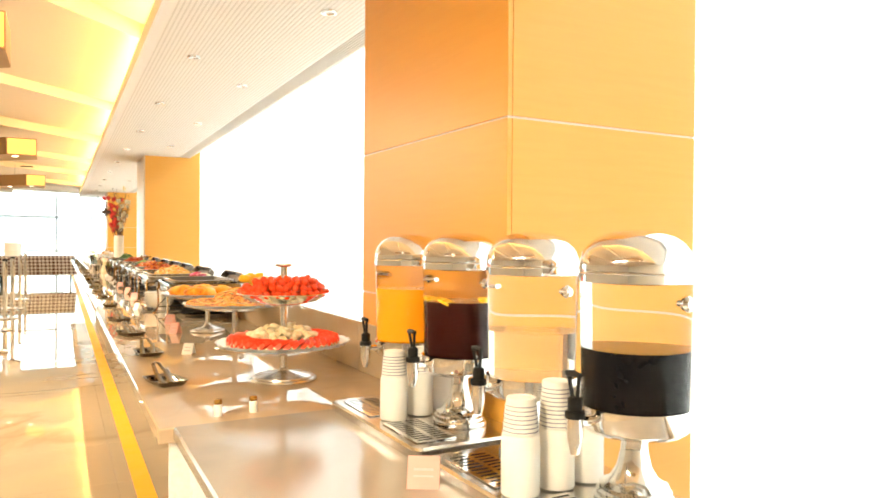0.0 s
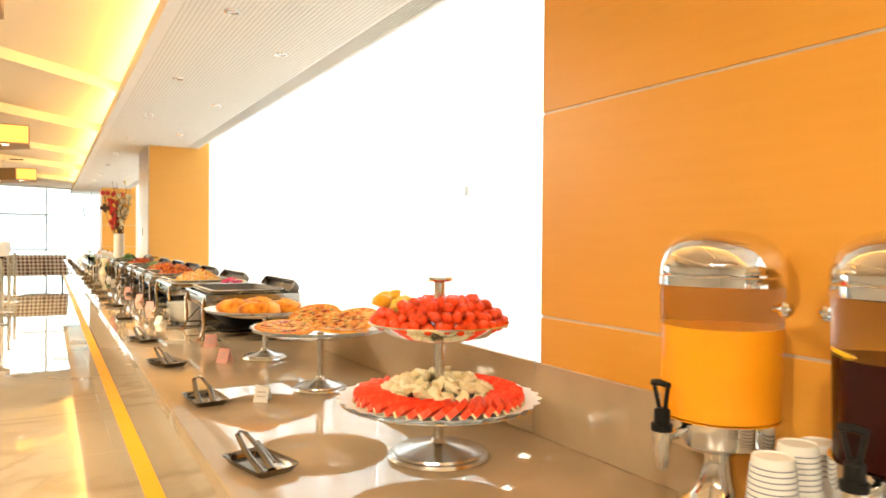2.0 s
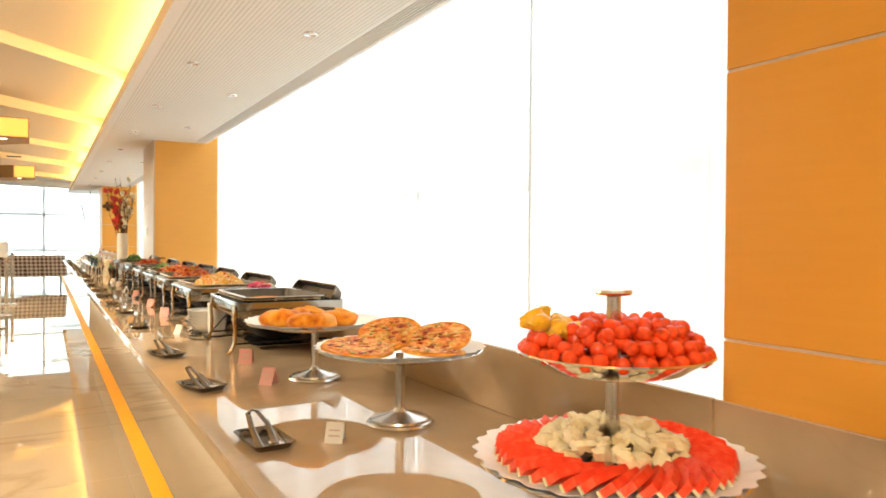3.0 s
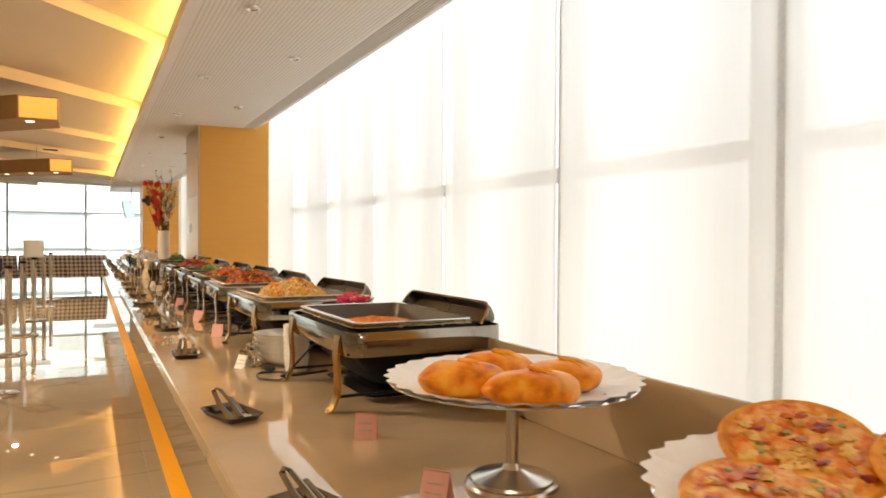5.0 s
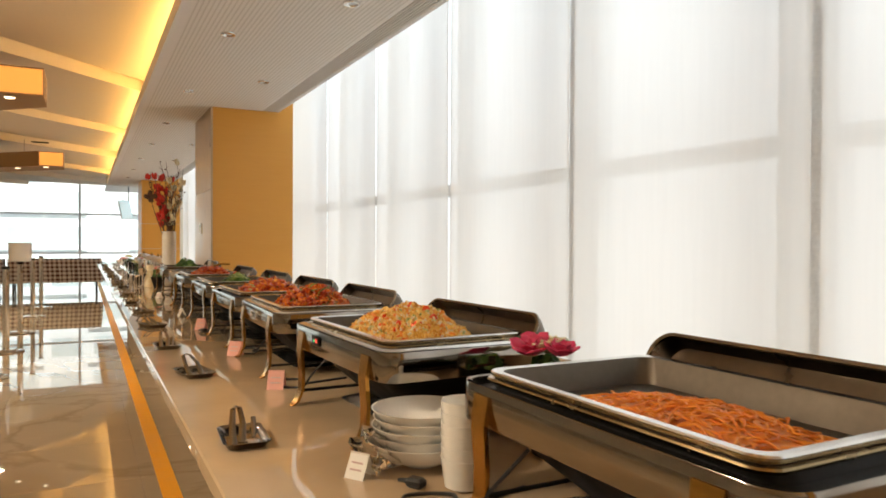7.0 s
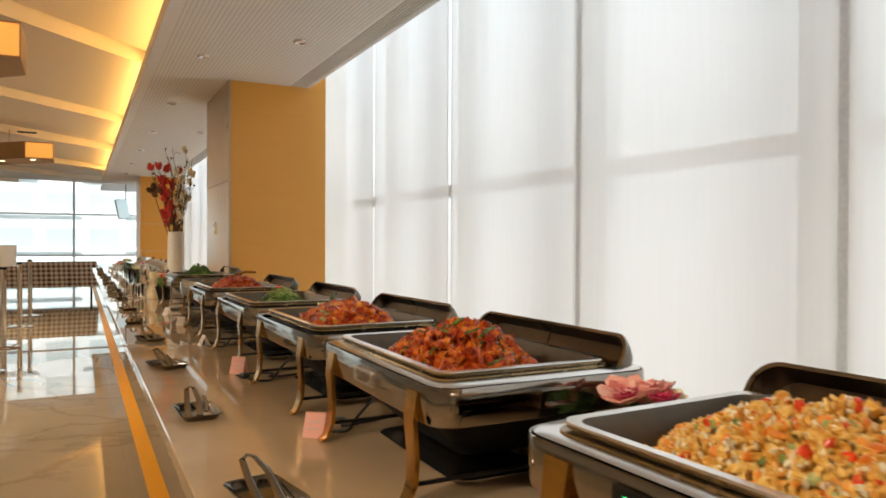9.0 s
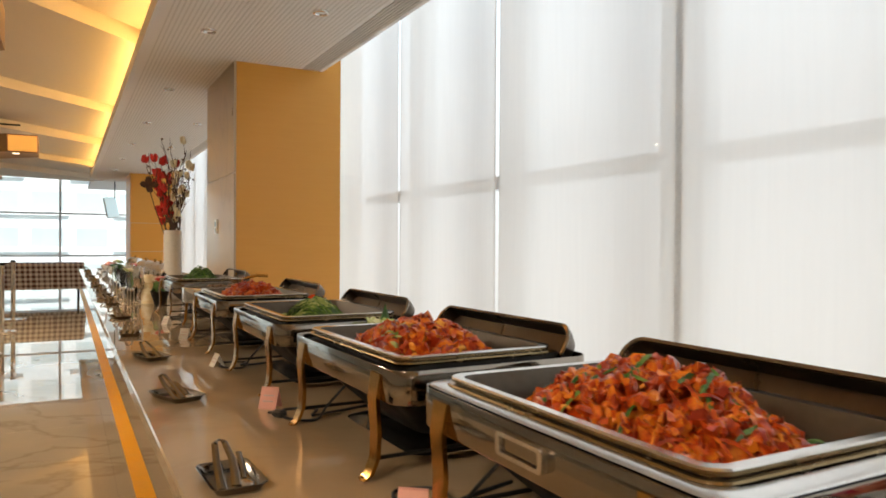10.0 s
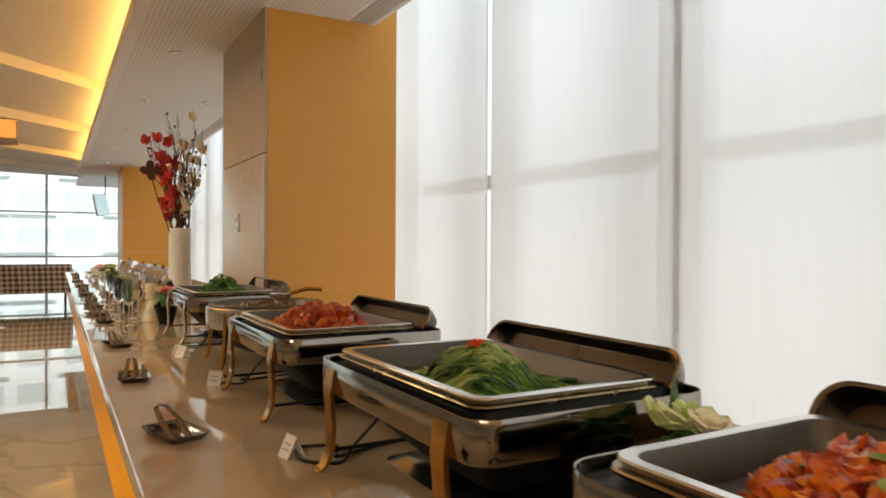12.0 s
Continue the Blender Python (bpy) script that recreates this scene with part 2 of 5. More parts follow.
M_GRILLE = mat("grey_aluminium_grille", (0.42, 0.40, 0.37), 0.5, 0.3)
M_FRAME = mat("aluminium_window_frame", (0.70, 0.71, 0.72), 0.45, 0.1)
M_BLIND = sheer("sheer_white_blind", (0.86, 0.85, 0.83), 0.18)
M_RAIL = mat("white_blind_rail", (0.8, 0.8, 0.78), 0.4)
M_GLASS = pane_glass("window_glass")
M_CHROME = mat("polished_chrome", (0.84, 0.835, 0.82), 0.06, 1.0, var=0.03, scale=9)
# Polished steel, browned and darkened in colour for the dim surroundings it mirrors.
M_BAND = mat("polished_band_dim_reflection", (0.31, 0.275, 0.235), 0.085, 1.0, var=0.06, scale=9, fine=120)
M_LIP = mat("bright_pan_lip", (0.72, 0.70, 0.67), 0.2, 1.0, var=0.05, scale=9)
M_STEEL = mat("brushed_steel", (0.70, 0.68, 0.65), 0.2, 1.0, var=0.06, scale=9, fine=160)
# Stainless like the lip, with shade and dim reflections painted into its colour.
M_PAN = mat("shaded_stainless_food_pan", (0.125, 0.104, 0.082), 0.5, 1.0, var=0.12, scale=9)
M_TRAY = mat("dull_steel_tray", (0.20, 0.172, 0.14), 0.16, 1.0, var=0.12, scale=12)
M_TABLE = marble("grey_beige_stone_top", (0.31, 0.26, 0.205), (0.95, 0.92, 0.9), 0.14, 2.0)
M_GOLD = mat("gilt_brass", (0.50, 0.265, 0.06), 0.2, 1.0, var=0.08, scale=14)
M_BLACK = mat("black_plastic", (0.010, 0.009, 0.008), 0.45, var=0.2, spec=0.2)
# Black of the control panel, also painted shade in the gap round the pan.
M_GAP_BLACK = mat("black_panel_and_gap_shade", (0.010, 0.009, 0.008), 0.4, var=0.2, spec=0.14)
# Steel lid; the darkness it mirrors is put into the colour.
M_LID = mat("steel_lid_dark_reflection", (0.11, 0.085, 0.064), 0.3, 1.0, var=0.12, scale=12)
M_PAPER = mat("white_paper", (0.74, 0.72, 0.67), 0.7, var=0.03)
M_CUPLINE = mat("grey_cup_rim", (0.16, 0.16, 0.22), 0.6)
M_INK = mat("faded_ink", (0.60, 0.46, 0.44), 0.7)
M_DOILY = mat("white_doily_paper", (0.86, 0.88, 0.90), 0.5, var=0.03, bump=0.3)
M_PINK = mat("pink_card", (0.70, 0.37, 0.31), 0.7, var=0.04)
M_CHINA = mat("white_china", (0.82, 0.80, 0.75), 0.15, var=0.03, coat=0.5)
M_CABLE = mat("black_cable", (0.015, 0.015, 0.015), 0.5)
M_ACRYL = mat("clear_acrylic", (1.0, 0.99, 0.97), 0.02, var=0.0, trans=1.0, ior=1.15, rvar=0.0)
M_JUICE = mat("orange_juice", (0.82, 0.32, 0.012), 0.12, var=0.04, sub=0.2)
M_PLUM = mat("dark_plum_drink", (0.022, 0.004, 0.003), 0.06, var=0.2, spec=0.2)
M_LEMON = mat("clear_lemon_water", (0.97, 0.92, 0.78), 0.03, var=0.02, trans=0.92, ior=1.2)
M_COLA = mat("black_drink", (0.004, 0.004, 0.005), 0.06, var=0.2, spec=0.2)
M_TOMATO = mat("cherry_tomato_skin", (0.82, 0.065, 0.012), 0.16, var=0.25, scale=30, coat=0.3)
M_MELON = speckled("watermelon_flesh", (0.78, 0.04, 0.015), (0.85, 0.06, 0.022), (0.88, 0.11, 0.05), 60, 0.42)
M_RIND = mat("melon_rind", (0.70, 0.66, 0.42), 0.5, var=0.15)
M_PEAR = speckled("pale_fruit_chunk", (0.70, 0.55, 0.28), (0.80, 0.68, 0.40), (0.86, 0.78, 0.54), 50, 0.45)
M_ORANGE = mat("orange_segment", (0.88, 0.50, 0.03), 0.3, var=0.15, scale=40)
M_PASTRY = speckled("fried_pastry", (0.56, 0.13, 0.004), (0.82, 0.27, 0.010), (0.90, 0.42, 0.05), 26, 0.4, coat=0.12, bump=0.6)
M_CRUST = speckled("pizza_crust", (0.66, 0.22, 0.02), (0.82, 0.36, 0.045), (0.88, 0.48, 0.09), 40, 0.6)
# Heater's own black, deepened in colour for the shade under the frame.
M_HEATER_SHADE = mat("black_heater_with_shade", (0.006, 0.005, 0.005), 0.55, var=0.2, scale=12, spec=0.12)
M_EDGE = mat("bronzed_steel_edge", (0.30, 0.22, 0.12), 0.25, 1.0, var=0.12, scale=14)
M_PIZZA = speckled("pizza_topping", (0.52, 0.055, 0.008), (0.80, 0.27, 0.03), (0.90, 0.58, 0.20), 52, 0.45, bump=0.8)
M_CARROT = speckled("shredded_carrot", (0.66, 0.17, 0.02), (0.74, 0.24, 0.03), (0.80, 0.32, 0.05), 60, 0.4)
M_NOODLE = speckled("fried_rice", (0.60, 0.26, 0.035), (0.78, 0.46, 0.085), (0.85, 0.62, 0.22), 60, 0.42)
M_SHRIMP = speckled("red_braised_shrimp", (0.22, 0.014, 0.002), (0.49, 0.058, 0.004), (0.68, 0.20, 0.016), 45, 0.32, coat=0.3)
M_HAM = speckled("red_braised_meat", (0.28, 0.020, 0.003), (0.46, 0.050, 0.005), (0.60, 0.13, 0.016), 40, 0.36, coat=0.15)
M_GREEN = speckled("cooked_greens", (0.02, 0.06, 0.012), (0.05, 0.13, 0.02), (0.16, 0.26, 0.05), 30, 0.42, coat=0.1)
M_STALK = speckled("pale_green_stalk", (0.16, 0.24, 0.05), (0.30, 0.36, 0.10), (0.46, 0.50, 0.22), 30, 0.35)
M_HERB = speckled("fresh_herb_leaf", (0.02, 0.05, 0.012), (0.045, 0.11, 0.02), (0.10, 0.20, 0.04), 30, 0.5)
M_PEPPER = mat("red_pepper", (0.70, 0.06, 0.015), 0.25, var=0.2, scale=30)
M_BROWN = speckled("brown_stew", (0.10, 0.04, 0.012), (0.20, 0.09, 0.03), (0.30, 0.16, 0.06), 40, 0.3, coat=0.4)
M_ROSE = speckled("pink_petals", (0.66, 0.20, 0.18), (0.80, 0.38, 0.32), (0.86, 0.56, 0.48), 30, 0.6)
M_MAGENTA = mat("magenta_petals", (0.55, 0.03, 0.10), 0.55, var=0.2, scale=20)
M_CREAM = speckled("cream_petals", (0.72, 0.60, 0.36), (0.80, 0.72, 0.50), (0.86, 0.82, 0.66), 20, 0.6)
M_REDLEAF = mat("red_silk_petal", (0.60, 0.03, 0.02), 0.6, var=0.25, scale=20)
M_TWIG = mat("dark_twig", (0.10, 0.05, 0.03), 0.7, var=0.25, scale=40)
M_VASE = mat("white_ribbed_vase", (0.66, 0.63, 0.57), 0.5, var=0.08, scale=12)
M_LETTUCE = speckled("pale_lettuce", (0.42, 0.52, 0.14), (0.60, 0.66, 0.28), (0.74, 0.76, 0.46), 24, 0.5)
M_LAMPBOX = mat("tan_fabric_lampshade", (0.36, 0.22, 0.11), 0.8, var=0.06)
# Amber emission in place of the cove's light on the box ends.
M_COVE_GLOW = glowing("cove_glow_amber_panel", (1.0, 0.50, 0.11), 0.52)
M_LAMP = glowing("lit_downlight", (1.0, 0.83, 0.55), 3.0)
M_LIT = glowing("lit_pale_screen", (0.55, 0.74, 0.80), 0.75)
M_CLOTH = gingham("brown_gingham_cloth", (0.72, 0.62, 0.50), (0.10, 0.03, 0.02), 0.055)
M_FACADE = mat("pale_facade", (0.76, 0.83, 0.85), 0.85, var=0.05, scale=0.3)
M_HAZE = hazy_sky("bright_hazy_sky", (0.84, 0.785, 0.75), (1.34, 1.46, 1.62), 1.15)
M_FACGLASS = mat("facade_glass", (0.50, 0.60, 0.62), 0.12, var=0.15, scale=0.4)
M_GROUND = mat("pale_paving", (0.55, 0.54, 0.51), 0.9, var=0.1, scale=0.5)
M_SCREEN = mat("tv_screen", (0.52, 0.62, 0.66), 0.2, var=0.25, scale=5)
M_NAVY = mat("navy_upholstery", (0.03, 0.04, 0.12), 0.7, var=0.1)

# ---- mesh helpers ----


class Mesh:
    """Collects vertices and faces of one mesh."""

    def __init__(self):
        self.v, self.f = [], []

    def add(self, verts, faces):
        k = len(self.v)
        self.v += [tuple(p) for p in verts]
        self.f += [tuple(i + k for i in q) for q in faces]
        return self

    def box(self, x0, x1, y0, y1, z0, z1, b=0.0):
        if b <= 0:
            vs = [(x, y, z) for z in (z0, z1) for y in (y0, y1) for x in (x0, x1)]
            return self.add(vs, [(0, 2, 3, 1), (4, 5, 7, 6), (0, 1, 5, 4), (2, 6, 7, 3), (0, 4, 6, 2), (1, 3, 7, 5)])
        cx, cy, w, d = (x0 + x1) / 2, (y0 + y1) / 2, x1 - x0, y1 - y0
        b = min(b, w / 2.01, d / 2.01, (z1 - z0) / 2.01)
        loops = [rr(w - 2 * b, d - 2 * b, 0.0005, 1, z0), rr(w, d, b, 2, z0 + b), rr(w, d, b, 2, z1 - b), rr(w - 2 * b, d - 2 * b, 0.0005, 1, z1)]
        n = len(loops[1])
        loops[0] = resample(loops[0], n)
        loops[3] = resample(loops[3], n)
        return self.loft([[(x + cx, y + cy, z) for x, y, z in lp] for lp in loops])

    def loft(self, loops, cap0=True, cap1=True):
        n = len(loops[0])
        vs = [p for lp in loops for p in lp]
        fs = []
        for i in range(len(loops) - 1):
            for j in range(n):
                a, b = i * n + j, i * n + (j + 1) % n
                fs.append((a, b, b + n, a + n))
        if cap0:
            fs.append(tuple(range(n - 1, -1, -1)))
        if cap1:
            fs.append(tuple(range((len(loops) - 1) * n, len(loops) * n)))
        return self.add(vs, fs)

    def lathe(self, profile, n=32, cx=0, cy=0, cap0=True, cap1=True, wave=0.0, waves=0):
        loops = []
        for r, z in profile:
            loops.append([(cx + (r * (1 + wave * math.sin(waves * 2 * math.pi * k / n))) * math.cos(2 * math.pi * k / n),
                           cy + (r * (1 + wave * math.sin(waves * 2 * math.pi * k / n))) * math.sin(2 * math.pi * k / n), z) for k in range(n)])
        return self.loft(loops, cap0, cap1)

    def tube(self, pts, r, n=8, r1=None, flat=1.0):
        pts = [Vector(p) for p in pts]
        loops = []
        up = Vector((0, 0, 1))
        for i, p in enumerate(pts):
            d = (pts[min(i + 1, len(pts) - 1)] - pts[max(i - 1, 0)]).normalized()
            s = d.cross(up)
            if s.length < 0.05:
                s = d.cross(Vector((1, 0, 0)))
            s.normalize()
            u = s.cross(d)
            k = i / max(1, len(pts) - 1)
            rad = r if r1 is None else r + (r1 - r) * k
            loops.append([p + s * rad * math.cos(2 * math.pi * j / n) + u * rad * flat * math.sin(2 * math.pi * j / n) for j in range(n)])
        return self.loft(loops)

    def blob(self, c, r, seed=0, rough=0.2, n=8, m=5, turn=None, freq=2.5):
        """A lumpy ellipsoid."""
        c, r = Vector(c), Vector(r)
        loops = []
        for i in range(1, m):
            th = math.pi * i / m
            lp = []
            for j in range(n):
                ph = 2 * math.pi * j / n
                d = Vector((math.sin(th) * math.cos(ph), math.sin(th) * math.sin(ph), -math.cos(th)))
                k = 1 + rough * noise.noise(d * freq + Vector((seed * 3.7, seed * 1.3, seed)))
                q = Vector((d.x * r.x, d.y * r.y, d.z * r.z)) * k
                if turn is not None:
                    q = turn @ q
                lp.append(c + q)
            loops.append(lp)
        return self.loft(loops)

    def mesh(self, name, material, smooth=True):
        me = bpy.data.meshes.new(name)
        me.from_pydata(self.v, [], self.f)
        me.materials.append(material)
        if smooth:
            me.shade_smooth()
            me.set_sharp_from_angle(angle=radians(38))
        me.update()
        return me


def rr(w, d, r, n, z):
    """A rounded rectangle w by d round the origin, at height z."""
    out = []
    for k, (sx, sy) in enumerate(((1, 1), (-1, 1), (-1, -1), (1, -1))):
        for i in range(n + 1):
            a = math.pi / 2 * (k + i / n)
            out.append((sx * (w / 2 - r) + r * math.cos(a), sy * (d / 2 - r) + r * math.sin(a), z))
    return out


def resample(lp, n):
    return [lp[int(i * len(lp) / n)] for i in range(n)]


def thing(name, label, category, m=None, group="", kind=""):
    ob = new(name)
    ob.empty_display_size = 0.05
    if m is not None:
        ob.matrix_basis = m
    return tagged(ob, label, category, group, kind)


def part(name, mesh, material, parent, label="", smooth=True, m=None):
    ob = new(name, mesh.mesh(name, material, smooth))
    ob.parent = parent
    if m is not None:
        ob.matrix_basis = m
    return tagged(ob, label)


def solo(name, mesh, material, label, category, m=None, group="", kind="", smooth=True):
    ob = new(name, mesh.mesh(name, material, smooth))
    if m is not None:
        ob.matrix_basis = m
    return tagged(ob, label, category, group, kind)


def at(x, y, z, turn=0.0):
    return pose(x, y, z, 0, 0, turn)

# ---- structure ----
XW = 2.10          # plane of the blinds
Y0, Y1 = -5.0, 34.0  # back wall, glazed end wall
XL = -9.0
ZTOP = 3.55
BAY = 1.265

floor = solo("floor", Mesh().box(XL, 2.5, Y0, Y1 + 0.3, -0.2, -0.006), M_FLOOR, "polished beige marble floor with fine joints", "floor", kind="structure", smooth=False)
solo("wall_left", Mesh().box(XL - 0.2, XL, Y0, Y1, -0.1, ZTOP), M_WALL, "plain warm white painted wall", "wall", kind="structure", smooth=False)
solo("wall_back", Mesh().box(XL - 0.2, 3.3, Y0 - 0.2, Y0, -0.1, ZTOP), M_WALL, "plain warm white painted wall", "wall", kind="structure", smooth=False)
solo("wall_sill", Mesh().box(2.12, 2.50, Y0, Y1, 0, 0.23), M_WALL, "low white wall under the windows", "wall", kind="structure", smooth=False)
solo("wall_lintel", Mesh().box(2.12, 2.50, Y0, Y1, 3.42, ZTOP), M_WALL, "white wall strip over the windows", "wall", kind="structure", smooth=False)
solo("window_sill", Mesh().box(2.09, 2.52, Y0, Y1, 0.234, 0.26, 0.006), M_RAIL, "white stone window sill", "window sill", kind="structure")
tape = solo("floor_inlay", Mesh().box(0.385, 0.484, Y0 + 0.1, 33.5, 0.0005, 0.004), M_TAPE, "yellow strip laid along the marble floor", "floor strip", kind="structure", smooth=False)

# columns clad in honey veneer, with pale seams
COLS = ((1.13, 1.66, 2.74), (1.17, 12.05, 13.20), (1.17, 21.85, 23.0))


def column(x0, y0, y1, stone, x1):
    c = thing("column", "square column clad in honey-coloured wood veneer panels with pale seams", "column", at(0, 0, 0), kind="structure")
    part("core", Mesh().box(x0 + 0.03, x1 - 0.01, y0 + 0.03, y1 - 0.03, 0, ZTOP - 0.02), M_WALL, c, smooth=False)
    fronts = ((0.0, 3.2),) if stone else None
    zs = ((0.0, 1.238), (1.245, 1.815), (1.822, 3.2)) if not stone else ((0.0, 0.93), (0.942, 1.952), (1.964, 3.2))
    for a, b in fronts or zs:
        part("panel", Mesh().box(x0 + 0.018, x1, y0, y0 + 0.022, a, b, 0.001), M_VENEER, c, smooth=False)
    for a, b in zs:
        part("panel", Mesh().box(x0, x0 + 0.016, y0, y1, a, b, 0.001), M_PANEL if stone else M_VENEER, c, "grey stone side panel" if stone else "", smooth=False)
        part("panel", Mesh().box(x0 + 0.018, x1, y1 - 0.022, y1, a, b, 0.001), M_VENEER, c, smooth=False)
    for z in (zs[0][1] + 0.0035, zs[1][1] + 0.0035):
        part("seam", Mesh().box(x0 + 0.0035, x1 - 0.005, y0 + (0.03 if stone else 0.0035), y1 - 0.0035, z - 0.0037, z + 0.0037), M_SEAM if not stone else M_PANEL, c, smooth=False)
    return c


for k, (x0, y0, y1) in enumerate(COLS):
    column(x0, y0, y1, k == 1, (1.905, 2.03, 2.0)[k])
    solo("column_closure", Mesh().box(1.907 if k == 0 else 2.032, 2.32, y0 + 0.25, y1 - 0.25, 0.262, 3.41 - 0.02), M_WALL, "white wall strip behind the column", "wall", kind="structure", smooth=False)

# side glazing: mullions, transoms, panes, roller blinds
edges = [8.515 + BAY * k for k in range(-11, 12)]


def bay_window(y0, y1, no):
    w = thing("window_%d" % no, "tall window bay with aluminium frame behind sheer blinds", "window", at(0, 0, 0), kind="structure")
    inner = [y for y in edges if y0 + 0.15 < y < y1 - 0.05]
    for y in inner:
        part("mullion", Mesh().box(2.33, 2.43, y + 0.075, y + 0.315, 0.265, 3.42, 0.004), M_FRAME, w, smooth=False)
    part("transom", Mesh().box(2.36, 2.44, y0, y1, 1.755, 1.838, 0.004), M_FRAME, w, smooth=False)
    part("head", Mesh().box(2.34, 2.44, y0, y1, 3.36, 3.415, 0.004), M_FRAME, w, smooth=False)
    cuts = [y0] + inner + [y1]
    for a, b in zip(cuts, cuts[1:]):
        for z0, z1 in ((0.27, 1.80), (1.82, 3.4)):
            p = part("pane", Mesh().box(2.385, 2.391, a + 0.2, b + 0.2, z0, z1), M_GLASS, w, smooth=False)
            p.visible_shadow = False
    for a, b in zip(cuts, cuts[1:]):
        if b - a < 0.2:
            continue
        bl = thing("roller_blind", "sheer white roller blind drawn down over the window", "blind", at(XW, (a + b) / 2, 0), "blinds along the window wall")
        h = (b - a) / 2 - 0.018
        part("fabric", Mesh().add([(0, -h, 0.29), (0, h, 0.29), (0, h, 3.30), (0, -h, 3.30)], [(0, 1, 2, 3)]), M_BLIND, bl, smooth=False)
        for e in (-1, 1):
            part("hem", Mesh().add([(-0.002, e * h, 0.29), (-0.002, e * (h - 0.016), 0.29), (-0.002, e * (h - 0.016), 3.30), (-0.002, e * h, 3.30)], [(0, 1, 2, 3)]), M_BLIND, bl, smooth=False)
        part("bottom_bar", Mesh().box(-0.008, 0.008, -h, h, 0.270, 0.292, 0.004), M_RAIL, bl)
        t = Mesh().lathe([(0.025, -h), (0.025, h)], 14)
        part("roller", t, M_RAIL, bl, m=pose(0, 0, 3.32, 90, 0, 0))
        part("bracket", Mesh().box(-0.03, 0.03, -h, h, 3.345, 3.355, 0.002), M_RAIL, bl)


for no, (a, b) in enumerate(((Y0 + 0.3, 1.90), (2.50, 12.30), (12.95, 22.10), (22.75, 33.6))):
    bay_window(a, b, no + 1)

# bright hazy distance outside the side windows
solo("backdrop", Mesh().add([(3.2, -14, -6), (3.2, 33.9, -6), (3.2, 33.9, 24), (3.2, -14, 24)], [(0, 1, 2, 3)]), M_HAZE, "plain bright hazy sky outside the side windows", "sky", kind="structure", smooth=False)

# lowered ceiling along the windows, with cove lip and air grille
SX0, SX1, SZ, SEND = 0.50, 1.875, 2.82, 24.0
s = Mesh()
s.box(SX0 + 0.012, 1.70, Y0, SEND, SZ, SZ + 0.035)
s.box(1.845, SX1, Y0, SEND, SZ, SZ + 0.10)
s.box(1.70, 1.845, Y0, SEND, SZ + 0.06, SZ + 0.10)
s.box(SX0, SX0 + 0.012, Y0, SEND, SZ - 0.006, SZ + 0.10)
s.box(0.70, 1.70, Y0, SEND, SZ + 0.04, SZ + 0.07)
s.box(0.70, 0.72, Y0, SEND, SZ + 0.07, 3.45)
s.box(1.86, SX1, Y0, SEND, SZ + 0.10, 3.45)
s.box(SX0, SX1, SEND, SEND + 0.03, SZ - 0.006, 3.45)
soffit = solo("ceiling_soffit", s, M_WHITE, "lowered white perforated ceiling with cove lip", "ceiling", kind="structure", smooth=False)
# rows of small perforations, over the stretch that is passed
pf = Mesh()
for i in range(38):
    x = 0.585 + i * 0.029
    pf.box(x, x + 0.010, -1.0, SEND - 0.1, SZ - 0.0012, SZ + 0.001)
solo("ceiling_perforation", pf, M_PERF, "fine rows of perforation in the lowered ceiling", "ceiling", kind="structure", smooth=False)
grille = thing("air_grille", "long grey linear air grille in the ceiling edge", "vent", at(0, 0, 0), kind="structure")
part("backing", Mesh().box(1.702, 1.843, Y0, SEND - 0.02, SZ + 0.045, SZ + 0.055), M_GRILLE, grille, smooth=False)
for i in range(6):
    x = 1.712 + i * 0.023
    part("slat", Mesh().box(x, x + 0.008, Y0, SEND - 0.02, SZ - 0.001, SZ + 0.040), M_WHITE, grille, smooth=False)

# upper ceiling of long panels that each rise and drop back
CEND = 28.0
def clipped(poly, y, keep_below):
    """The part of a plan polygon on one side of a line across the room."""
    out = []
    for p, q in zip(poly, poly[1:] + poly[:1]):
        ip, iq = (p[1] <= y) == keep_below, (q[1] <= y) == keep_below
        if ip:
            out.append(p)
        if ip != iq:
            f = (y - p[1]) / (q[1] - p[1])
            out.append((p[0] + f * (q[0] - p[0]), y))
    return out


c = Mesh()
for k in range(-4, 13):
    a = 9.62 + 3.42 * k
    b = a + 3.42 - 0.03
    z0, z1 = (3.05, 3.19) if k % 2 == 0 else (3.07, 3.15)
    skew = lambda x, y: (x, y + x - 0.70)
    foot = clipped(clipped([skew(XL, a), skew(0.70, a), skew(0.70, b), skew(XL, b)], CEND, True), Y0, False)
    if len(foot) < 3:
        continue
    n = len(foot)
    low = [(x, y, z0 + (z1 - z0) * (y - x + 0.70 - a) / (b - a)) for x, y in foot]
    c.add(low + [(x, y, 3.5) for x, y in foot],
          [tuple(range(n))[::-1], tuple(range(n, 2 * n))] + [(m, (m + 1) % n, n + (m + 1) % n, n + m) for m in range(n)])
solo("ceiling", c, M_CEIL, "white ceiling of long stepped panels", "ceiling", kind="structure", smooth=False)
rf = Mesh().box(XL - 0.2, 2.52, Y0 - 0.2, CEND, 3.55, 3.75)
rf.box(XL - 0.2, 2.52, CEND, CEND + 0.1, 3.51, 4.35)
rf.box(XL - 0.2, 2.52, CEND + 0.1, Y1 + 0.3, 4.15, 4.35)
rf.box(XL - 0.2, XL, CEND + 0.1, Y1 + 0.3, 3.52, 4.15)
rf.box(2.36, 2.52, CEND + 0.1, Y1 + 0.3, 3.52, 4.15)
